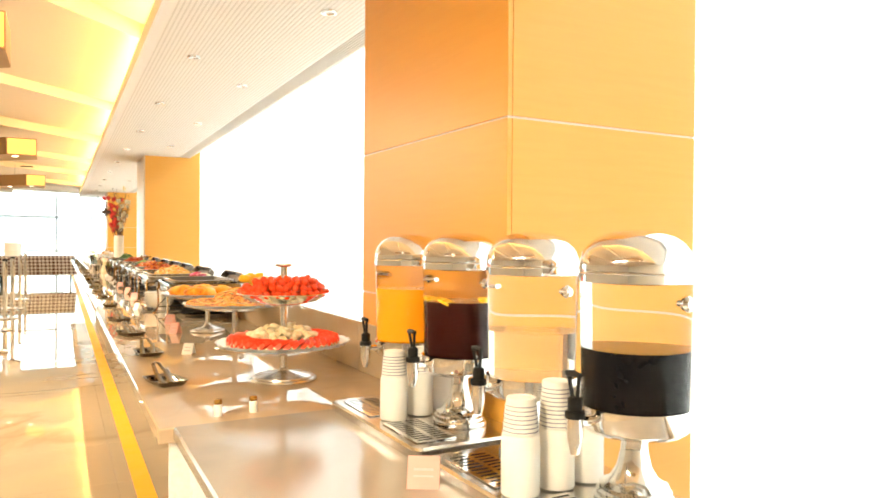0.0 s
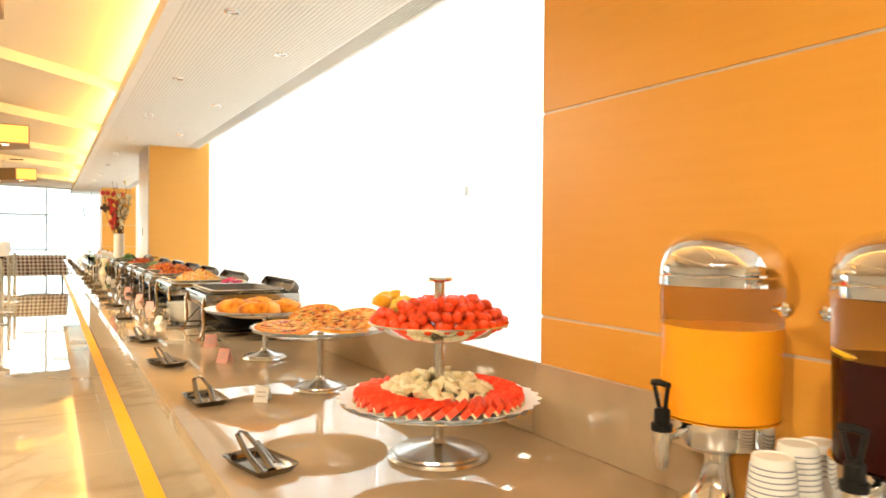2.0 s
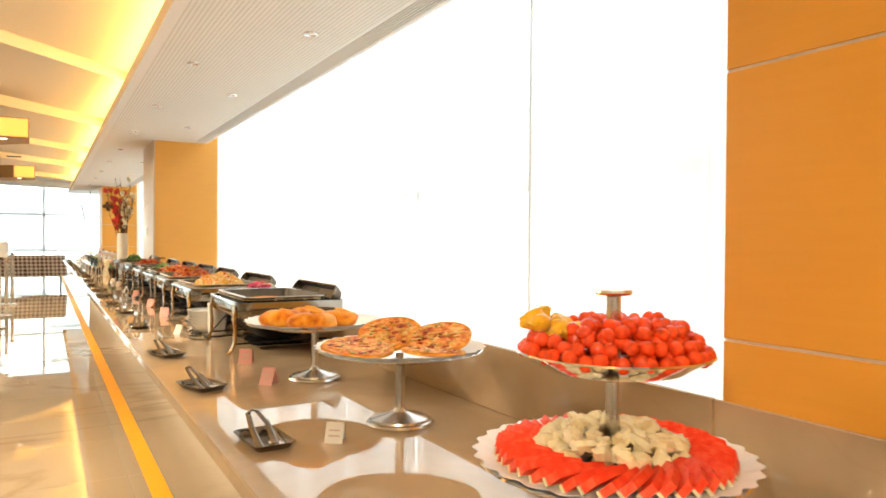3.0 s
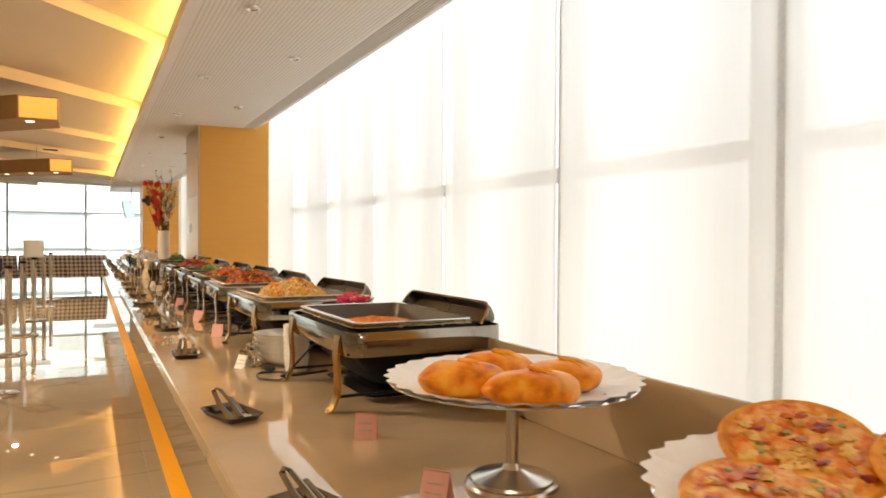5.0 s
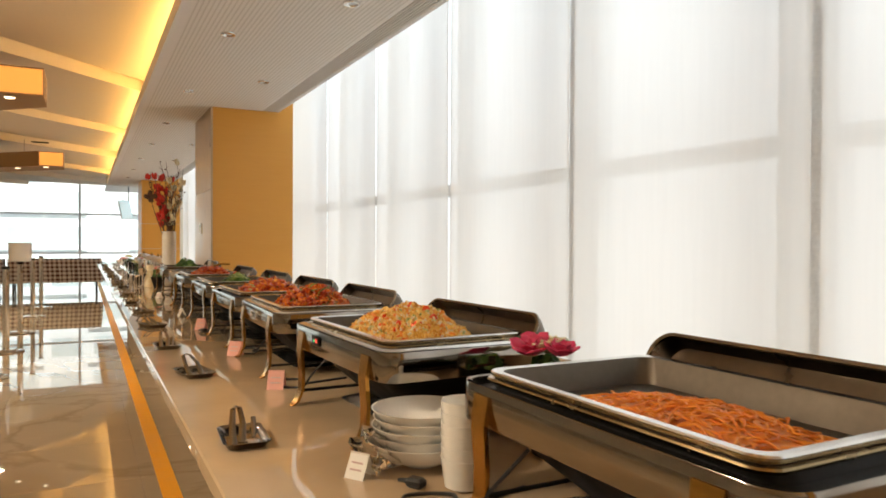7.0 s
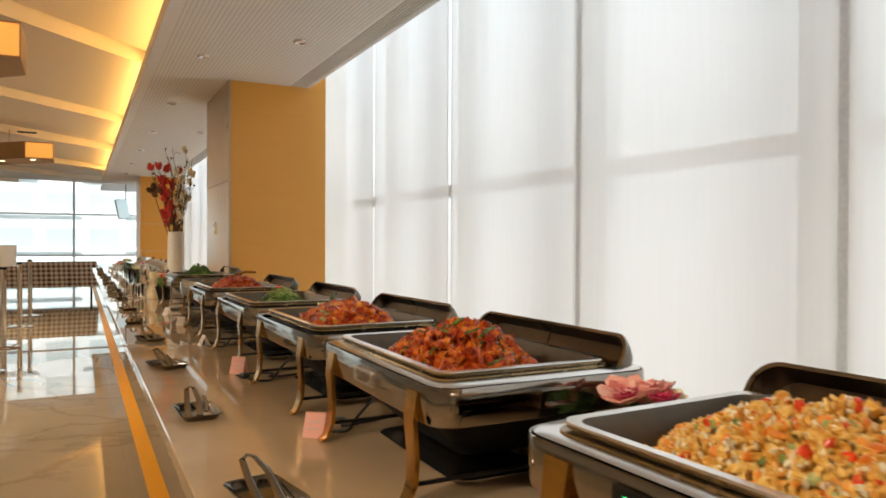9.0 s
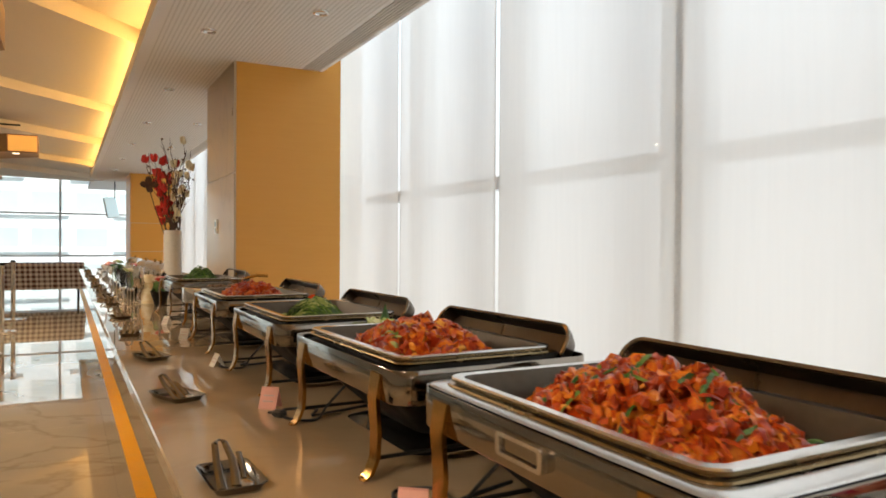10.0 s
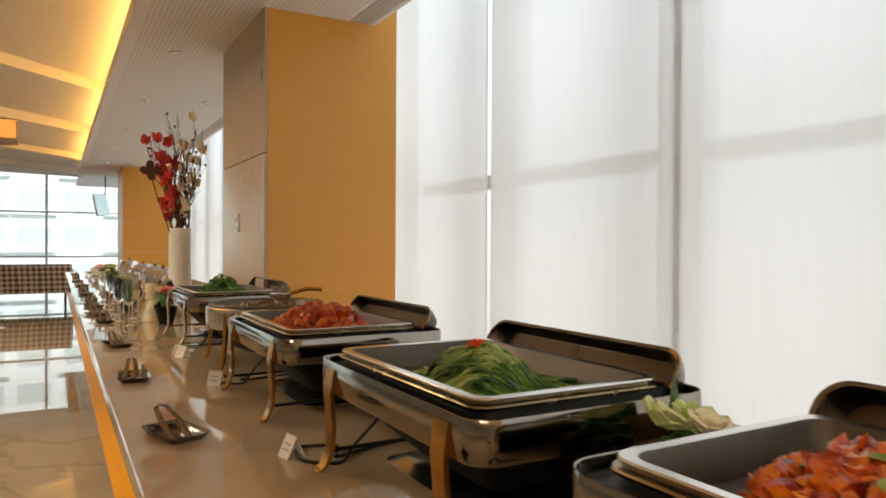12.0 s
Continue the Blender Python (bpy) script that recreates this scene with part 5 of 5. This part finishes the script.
for k in range(46):
    a, r0 = k * 2.4, 0.026 + 0.105 * math.sqrt(k / 46)
    part("piece", Mesh().blob((0, 0, 0), (0.024, 0.017, 0.014), k, 0.6, 12, 8), M_PEAR, pc, m=pose(r0 * math.cos(a), r0 * math.sin(a), 0.016 + 0.034 * (1 - k / 46) + 0.012 * (k % 2), rnd.uniform(-40, 40), rnd.uniform(-40, 40), rnd.uniform(0, 360)))

# pizza pieces and fried pastries on their stands
PLZ = CZ + 0.224


def pizza(x, y, r, rx, ry, rz, z):
    p = thing("small_pizza", "small round pizza with melted cheese and red sauce", "pizza", pose(x, y, z, rx, ry, rz), "small pizzas")
    part("crust", Mesh().lathe([(r * 0.9, 0), (r * 0.99, 0.003), (r, 0.008), (r * 0.96, 0.0125), (r * 0.89, 0.0105), (0.0005, 0.0095)], 40, cap1=False, wave=0.035, waves=3), M_CRUST, p)
    k = Mesh()
    n = 30
    loops = []
    for q in (0.9, 0.75, 0.55, 0.35, 0.15, 0.01):
        loops.append([(r * q * 0.985 * math.cos(6.283 * i / n), r * q * 0.985 * math.sin(6.283 * i / n), 0.0115 + 0.004 * noise.noise(Vector((q * 6 * math.cos(6.283 * i / n), q * 6 * math.sin(6.283 * i / n), x * 9)))) for i in range(n)])
    k.loft(loops, False, True)
    part("topping", k, M_PIZZA, p)
    for nm, mt, cnt, sz in (("sausage", M_SHRIMP, 16, 0.007), ("herb", M_STALK, 9, 0.004), ("cheese", M_NOODLE, 22, 0.008)):
        c2 = Mesh()
        for i in range(cnt):
            a, q = rnd.uniform(0, 6.28), r * 0.8 * math.sqrt(rnd.random())
            c2.blob((q * math.cos(a), q * math.sin(a), 0.0135), (sz * 1.5, sz, 0.002), i, 1.0, 9, 4)
        part(nm, c2, mt, p)["kind"] = "stuff"
    return p


pizza(0.660, 3.635, 0.108, 7, -3, 20, PLZ + 0.004)
pizza(0.797, 3.705, 0.100, 22, -8, -18, PLZ + 0.030)
pizza(0.893, 3.560, 0.100, 18, -10, -20, PLZ + 0.028)
pizza(0.815, 3.465, 0.094, 4, 3, 70, PLZ + 0.004)

for x, y, rz, sc in ((0.637, 4.325, -32, 1.08), (0.765, 4.405, -40, 1.06), (0.838, 4.268, -30, 1.04), (0.712, 4.190, -28, 1.12)):
    p = thing("fried_pastry", "golden-brown fried pastry bun on the doily", "pastry", at(x, y, PLZ + 0.024, rz), "fried pastries")
    part("crust", Mesh().blob((0, 0, 0), (0.080 * sc, 0.058 * sc, 0.034 * sc), x * 9, 0.13, 30, 18, freq=1.5), M_PASTRY, p)
    for k in range(5):
        a = -0.9 + 0.45 * k
        ca, sa = math.cos(a), math.sin(a)
        part("pleat", Mesh().tube([(0.012 * ca - 0.012, 0.010 * sa, 0.0345 * sc), (0.034 * ca, 0.026 * sa, 0.0315 * sc), (0.058 * ca, 0.042 * sa, 0.0215 * sc)], 0.0045, 8, 0.002), M_PASTRY, p)
crumb = Mesh()
for i in range(12):
    a = i * 2.4
    crumb.blob((0.23 * math.cos(a) * (i / 12) ** 0.5, 0.23 * math.sin(a) * (i / 12) ** 0.5, 0), (0.004, 0.003, 0.002), i, 0.5, 6, 4)
solo("pastry_crumbs", crumb, M_PASTRY, "few fried crumbs scattered on the doily", "crumbs", at(0.787, 4.37, PLZ + 0.0), kind="stuff")


# ---- flowers and greens between the dishes ----
def flower_mesh(r, petals, layers, up=0.6):
    k = Mesh()
    for j in range(layers):
        rr2 = r * (1 - 0.28 * j)
        for i in range(petals):
            a = 2 * math.pi * (i + 0.5 * j) / petals
            t = Euler((0, -up - 0.28 * j, a)).to_matrix()
            c = t @ Vector((rr2 * 0.55, 0, 0))
            k.blob((c.x, c.y, c.z + 0.1 * r * j), (rr2 * 0.55, rr2 * 0.42, rr2 * 0.10), i + j * 7, 0.25, 8, 5, t)
    return k


def flower_dish(x, y, label, kinds, h):
    f = thing("flower_arrangement", label, "flowers", at(x, y, CZ))
    part("bowl", Mesh().lathe([(0.04, 0), (0.045, 0.004), (0.05, 0.03), (0.075, h * 0.55), (0.072, h * 0.55), (0.046, 0.03), (0.01, 0.012)], 32), M_BLACK, f, "dark round bowl")
    part("leaf", blades(26, 0.12, 0.12, h * 0.35, 0.07, 0.035), M_HERB, f, m=at(0, 0, h * 0.5))
    for i, (mt, r) in enumerate(kinds):
        a = i * 2.3
        q = 0.045 if i else 0.0
        part("bloom", flower_mesh(r, 6, 3), mt, f, m=pose(q * math.cos(a), q * math.sin(a), h - r * 0.4, rnd.uniform(-20, 20), rnd.uniform(-20, 20), rnd.uniform(0, 90)))
    return f


flower_dish(1.01, 5.93, "cream and magenta flowers in a low dark bowl", ((M_CREAM, 0.05), (M_MAGENTA, 0.06), (M_MAGENTA, 0.05), (M_CREAM, 0.05)), 0.268)
flower_dish(1.02, 6.955, "pink roses and small flowers in a low dark bowl", ((M_ROSE, 0.056), (M_ROSE, 0.058), (M_MAGENTA, 0.035), (M_ROSE, 0.052), (M_MAGENTA, 0.03), (M_CREAM, 0.03)), 0.235)
flower_dish(0.99, 8.755, "pale lettuce flower with dark leaf in a low bowl", ((M_LETTUCE, 0.062), (M_LETTUCE, 0.05), (M_CREAM, 0.045)), 0.245)
lf = Mesh()
lf.add([(0, -0.03, 0), (0, 0.03, 0), (0.004, 0.026, 0.05), (0.004, -0.026, 0.05), (0.006, 0.0, 0.10), (0.010, 0, 0), (0.014, 0, 0.05)], [(0, 5, 6, 3), (5, 1, 2, 6), (3, 6, 4), (6, 2, 4)])
solo("garnish_leaf", lf, M_HERB, "pointed dark green leaf standing in the bowl", "leaf", pose(1.0, 8.80, CZ + 0.215, 0, 0, -60))

# ---- far end of the counter ----
vs_ = thing("tall_vase", "tall white ribbed vase on the counter", "vase", at(0.895, 13.35, CZ))
pr = []
for k in range(24):
    z = 0.62 * k / 23
    pr += [(0.078 + 0.0015 * (k % 2) - 0.01 * (k < 1), z), (0.078 - 0.002 * (k % 2), z + 0.012)]
part("body", Mesh().lathe(pr + [(0.072, 0.632), (0.066, 0.60)], 40), M_VASE, vs_)
br = thing("branch_arrangement", "tall dry branches with red and cream silk flowers in the vase", "flowers", at(0.895, 13.35, CZ + 0.58))
for k in range(28):
    a = k * 2.399
    side = 0.87 * math.cos(a) - 0.48 * math.sin(a)
    sp_ = 0.05 + 0.17 * rnd.random()
    hh = 0.46 + 0.40 * rnd.random()
    pts = []
    for i in range(9):
        q = i / 8
        pts.append((0.03 * math.cos(a) + sp_ * q ** 1.3 * math.cos(a) + 0.028 * math.sin(q * 9 + k), 0.03 * math.sin(a) + sp_ * q ** 1.3 * math.sin(a) + 0.028 * math.cos(q * 8 + k), hh * q))
    b = part("branch", Mesh().tube(pts, 0.0055, 6, 0.002), M_TWIG, br)
    tw = Mesh()
    for i in (4, 5, 6, 7):
        p = Vector(pts[i])
        tw.tube([p, p + Vector((rnd.uniform(-0.05, 0.05), rnd.uniform(-0.05, 0.05), 0.06))], 0.002, 5, 0.001)
    part("twig", tw, M_TWIG, b)["kind"] = "stuff"
    mt = M_TWIG if k % 3 == 2 else M_CREAM if side > 0.25 or k % 7 == 3 else M_REDLEAF
    fl = Mesh()
    for i in range(2, 9):
        p = Vector(pts[i]) + Vector((rnd.uniform(-0.03, 0.03), rnd.uniform(-0.03, 0.03), rnd.uniform(-0.03, 0.03)))
        if mt is M_TWIG:
            fl.blob(p, (0.010, 0.010, 0.012), i, 0.2, 6, 4)
        elif (i + k) % (3 if mt is M_CREAM else 2) == 0:
            for s in range(4):
                t = Euler((rnd.uniform(-0.5, 0.5), rnd.uniform(-0.5, 0.5), s * 1.57 + k)).to_matrix()
                fl.blob(p + t @ Vector((0.014, 0, 0.018)), (0.016, 0.014, 0.042), s, 0.4, 6, 5, t)
    part("blossom", fl, mt, br)["kind"] = "stuff"
dk = thing("silk_flower", "dark brown four-petalled silk flower on a thin stem", "flower", at(0.70, 13.25, CZ + 0.60))
part("stem", Mesh().tube([(0.12, 0.08, 0.0), (0.03, 0.03, 0.25), (-0.02, 0, 0.42)], 0.004, 6), M_TWIG, dk)
part("petals", flower_mesh(0.075, 4, 1, 0.2), M_TWIG, dk, m=pose(-0.02, 0, 0.43, 75, 0, 15))

tb = thing("pepper_mill", "short black pepper mill in front of the vase", "pepper mill", at(0.80, 13.16, CZ))
part("body", Mesh().lathe([(0.026, 0), (0.026, 0.05), (0.018, 0.09), (0.024, 0.15), (0.026, 0.22), (0.016, 0.25)], 20), M_BLACK, tb)
part("knob", Mesh().lathe([(0.010, 0.25), (0.014, 0.262), (0.004, 0.272)], 14), M_STEEL, tb)

fg = Mesh().lathe([(0.075, 0), (0.078, 0.01), (0.082, 0.09), (0.066, 0.15), (0.05, 0.17)], 22)
fg.blob((0, 0, 0.205), (0.05, 0.05, 0.052), 3, 0.1, 14, 10)
fg.lathe([(0.04, 0.235), (0.046, 0.25), (0.058, 0.29), (0.05, 0.325), (0.0005, 0.33)], 20, cap1=False)
fg.v = [(0.75 * x, 0.75 * y, 0.75 * z) for x, y, z in fg.v]
solo("chef_figurine", fg, M_CREAM, "small cream figurine with a tall hat on the counter", "figurine", at(0.66, 13.02, CZ))
flower_dish(0.72, 12.74, "orange and cream flowers in a low dark bowl", ((M_ROSE, 0.06), (M_CREAM, 0.05), (M_REDLEAF, 0.045), (M_ROSE, 0.05)), 0.22)


flower_dish(0.58, 13.75, "white and green flowers in a low dark bowl", ((M_CREAM, 0.05), (M_LETTUCE, 0.05), (M_CREAM, 0.045), (M_ROSE, 0.04)), 0.26)
flower_dish(0.66, 14.55, "pink and cream flowers in a low dark bowl", ((M_ROSE, 0.055), (M_CREAM, 0.05), (M_MAGENTA, 0.04)), 0.28)
flower_dish(0.58, 15.45, "green and cream leaves in a low dark bowl", ((M_LETTUCE, 0.055), (M_CREAM, 0.045), (M_LETTUCE, 0.04)), 0.30)


def goblet(x, y, h, cup, label):
    g = thing("goblet", label, "glass", at(x, y, CZ), "goblets at the counter end")
    part("foot", Mesh().lathe([(0.036, 0), (0.036, 0.003), (0.008, 0.010), (0.005, 0.02), (0.005, h * 0.45)], 20), M_CHROME, g, "steel stem")
    part("cup", Mesh().lathe([(0.005, h * 0.45), (0.032, h * 0.55), (0.042, h * 0.75), (0.037, h), (0.036, h), (0.040, h * 0.75), (0.030, h * 0.56)], 24), cup, g)
    return g


g0 = goblet(0.50, 12.72, 0.27, M_ACRYL, "tall clear goblet on a steel stem")
g1 = goblet(0.57, 12.90, 0.30, M_CHROME, "tall polished silver goblet on the counter")
for i in range(14):
    copy_thing((g0, g0, g1)[i % 3], at(0.465 + 0.07 * (i % 3) + 0.02 * (i % 2), 12.98 + 0.15 * i, CZ))


def urn(x, y, s):
    u = thing("steel_urn", "polished steel serving urn with lid on the counter", "urn", at(x, y, CZ), "steel urns")
    part("body", Mesh().lathe([(0.07 * s, 0), (0.08 * s, 0.01), (0.04 * s, 0.05), (0.10 * s, 0.12), (0.12 * s, 0.20), (0.11 * s, 0.25)], 32), M_CHROME, u)
    part("lid", Mesh().lathe([(0.115 * s, 0.25), (0.09 * s, 0.29), (0.03 * s, 0.31), (0.0005, 0.312)], 32, cap1=False), M_CHROME, u)
    part("knob", Mesh().lathe([(0.008, 0.31), (0.016, 0.325), (0.004, 0.34)], 14), M_GOLD, u)
    return u


u0 = urn(0.90, 14.3, 1.0)
copy_thing(u0, at(0.92, 15.0, CZ))
copy_thing(u0, at(0.90, 15.8, CZ))
copy_thing(u0, at(0.92, 17.6, CZ))


def salad_bowl(x, y, mt, label):
    b = thing("salad_bowl", label, "bowl", at(x, y, CZ), "salad bowls")
    part("bowl", Mesh().lathe([(0.06, 0), (0.065, 0.01), (0.13, 0.07), (0.17, 0.13), (0.165, 0.13), (0.12, 0.07), (0.02, 0.03)], 36), M_CHINA, b)
    part("filling", blades(70, 0.26, 0.26, 0.07, 0.07, 0.035), mt, b, m=at(0, 0, 0.10))
    return b


salad_bowl(0.75, 16.5, M_HERB, "white bowl of green leaves on the counter")
salad_bowl(0.72, 17.5, M_LETTUCE, "white bowl of pale lettuce on the counter")
salad_bowl(0.74, 18.6, M_HERB, "white bowl of dark salad on the counter")
salad_bowl(0.72, 19.8, M_ROSE, "white bowl of pink fruit on the counter")
for y in (16.0, 18.0, 19.2, 20.4):
    ps = thing("plate_stack", "stack of white china plates on the counter", "plates", at(0.62, y, CZ), "plate stacks")
    for k in range(6):
        part("plate", Mesh().lathe([(0.06, 0), (0.065, 0.003), (0.12, 0.014), (0.118, 0.016), (0.06, 0.006)], 32), M_CHINA, ps, m=at(0, 0, k * 0.009))

# switch plate on the stone side of the column
sw = thing("switch_plate", "white switch plate on the stone column side", "switch", at(1.168, 12.72, 1.56))
part("plate", Mesh().box(-0.010, 0.0015, -0.05, 0.05, -0.06, 0.06, 0.003), M_RAIL, sw)
part("screen", Mesh().box(-0.0125, -0.0105, -0.032, 0.032, 0.0, 0.04, 0.001), M_SCREEN, sw)
for s in (-0.02, 0.02):
    part("button", Mesh().box(-0.0125, -0.0105, s - 0.012, s + 0.012, -0.045, -0.015, 0.001), M_STEEL, sw)

# hanging screen at the far end
tv = thing("hanging_screen", "flat screen hung from the ceiling on a pole", "screen", at(0.96, 24.6, 2.25))
part("pole", Mesh().tube([(0.08, 0, 0.2), (0.08, 0, 1.08)], 0.012, 10), M_BLACK, tv)
sc_ = part("casing", Mesh().box(-0.14, 0.14, -0.03, 0.03, -0.25, 0.23, 0.01), M_FRAME, tv, m=pose(0, 0, 0, -8, -8, 22))
part("screen", Mesh().box(-0.128, 0.128, -0.036, -0.031, -0.238, 0.218), M_LIT, sc_)


# posts with round bases along the aisle
def post(x, y):
    p = thing("standing_post", "polished steel post on a round base with dark cap", "post", at(x, y, 0), "steel posts along the aisle")
    part("base", Mesh().lathe([(0.20, 0), (0.205, 0.008), (0.20, 0.020), (0.12, 0.030), (0.045, 0.036)], 40), M_CHROME, p)
    part("pole", Mesh().lathe([(0.038, 0.03), (0.038, 1.05)], 24), M_CHROME, p)
    part("cap", Mesh().lathe([(0.042, 1.05), (0.044, 1.06), (0.042, 1.085), (0.0005, 1.09)], 24, cap1=False), M_BLACK, p)
    return p


p0 = post(-0.78, 10.45)
for x, y in ((-0.89, 12.95), (-0.88, 14.85), (-0.87, 16.9), (-0.85, 19.45), (-0.81, 21.4)):
    copy_thing(p0, at(x, y, 0))
dr = thing("white_drum", "white drum-shaped pot standing on top of the post", "pot", at(-0.87, 16.9, 1.09))
part("body", Mesh().lathe([(0.14, 0), (0.15, 0.008), (0.155, 0.27), (0.148, 0.29), (0.13, 0.285)], 36), M_PAPER, dr)
part("saucer", Mesh().lathe([(0.10, 0.0), (0.155, 0.001), (0.165, 0.006), (0.15, 0.008)], 36), M_STEEL, dr)


def cloth_table(x0, x1, y0, y1, h, drop):
    t = thing("cloth_table", "long table under a brown and cream gingham cloth", "table", at((x0 + x1) / 2, (y0 + y1) / 2, 0), "gingham tables")
    w, d = (x1 - x0) / 2, (y1 - y0) / 2
    part("tabletop", Mesh().box(-w + 0.01, w - 0.01, -d + 0.01, d - 0.01, h - 0.03, h - 0.004), M_WALL, t, smooth=False)
    k = Mesh()
    def ring(z, out, amp):
        r = []
        for i in range(240):
            s = i / 240 * 4 * (w + d)
            if s < 2 * w: px, py, nx, ny = -w + s, -d, 0, -1
            elif s < 2 * w + 2 * d: px, py, nx, ny = w, -d + s - 2 * w, 1, 0
            elif s < 4 * w + 2 * d: px, py, nx, ny = w - (s - 2 * w - 2 * d), d, 0, 1
            else: px, py, nx, ny = -w, d - (s - 4 * w - 2 * d), -1, 0
            o = out + amp * math.sin(i * 0.9) * math.sin(i * 0.23)
            r.append((px + nx * o, py + ny * o, z))
        return r
    k.loft([ring(h - drop, 0.03, 0.025), ring(h - drop * 0.5, 0.018, 0.012), ring(h, 0.004, 0.0)], False, True)
    part("cloth", k, M_CLOTH, t, "brown gingham cloth")
    for sx in (-1, 1):
        for sy in (-1, 1):
            part("leg", Mesh().tube([(sx * (w - 0.12), sy * (d - 0.1), 0), (sx * (w - 0.12), sy * (d - 0.1), h - 0.03)], 0.022, 10), M_BLACK, t)
    return t


cloth_table(-1.75, 0.42, 25.4, 26.2, 0.925, 0.62)
cloth_table(-4.3, -1.85, 25.2, 26.0, 0.925, 0.62)


def bar_chair(x, y, turn):
    c = thing("bar_chair", "navy upholstered chair with steel legs beside the table", "chair", at(x, y, 0, turn), "chairs by the gingham tables")
    part("seat", Mesh().box(-0.21, 0.21, -0.21, 0.21, 0.44, 0.50, 0.02), M_NAVY, c)
    part("backrest", Mesh().box(-0.20, 0.20, 0.18, 0.22, 0.55, 0.88, 0.015), M_NAVY, c)
    for sx in (-0.18, 0.18):
        for sy in (-0.18, 0.18):
            part("leg", Mesh().tube([(sx, sy, 0), (sx, sy, 0.45)], 0.012, 8), M_STEEL, c)
        part("post", Mesh().tube([(sx, 0.2, 0.45), (sx, 0.2, 0.86)], 0.011, 8), M_STEEL, c)
    return c


b0 = bar_chair(-2.2, 24.6, 170)
copy_thing(b0, at(-3.0, 24.6, 0, 190))

# ---- marble tiles, the stretch beside the counter one by one ----
TS = 0.9
tile = Mesh().box(-TS / 2 + 0.0012, TS / 2 - 0.0012, -TS / 2 + 0.0012, TS / 2 - 0.0012, -0.0055, 0.0, 0.0008).mesh("tile", M_FLOOR, False)
rest = Mesh()
for i in range(-10, 3):
    for j in range(-5, 38):
        x, y = 0.30 + (i + 0.5) * TS, 0.5 + j * TS
        if x - TS / 2 < XL or x + TS / 2 > 2.5 or y + TS / 2 > 34:
            continue
        if -5 <= i <= 1 and 3 <= j <= 30:
            o = new("tile", tile)
            o.parent, o.location = floor, (x, y, 0)
        else:
            rest.box(x - TS / 2 + 0.0012, x + TS / 2 - 0.0012, y - TS / 2 + 0.0012, y + TS / 2 - 0.0012, -0.0055, 0.0)
o = part("tile_field", rest, M_FLOOR, floor, smooth=False)
o["kind"] = "stuff"
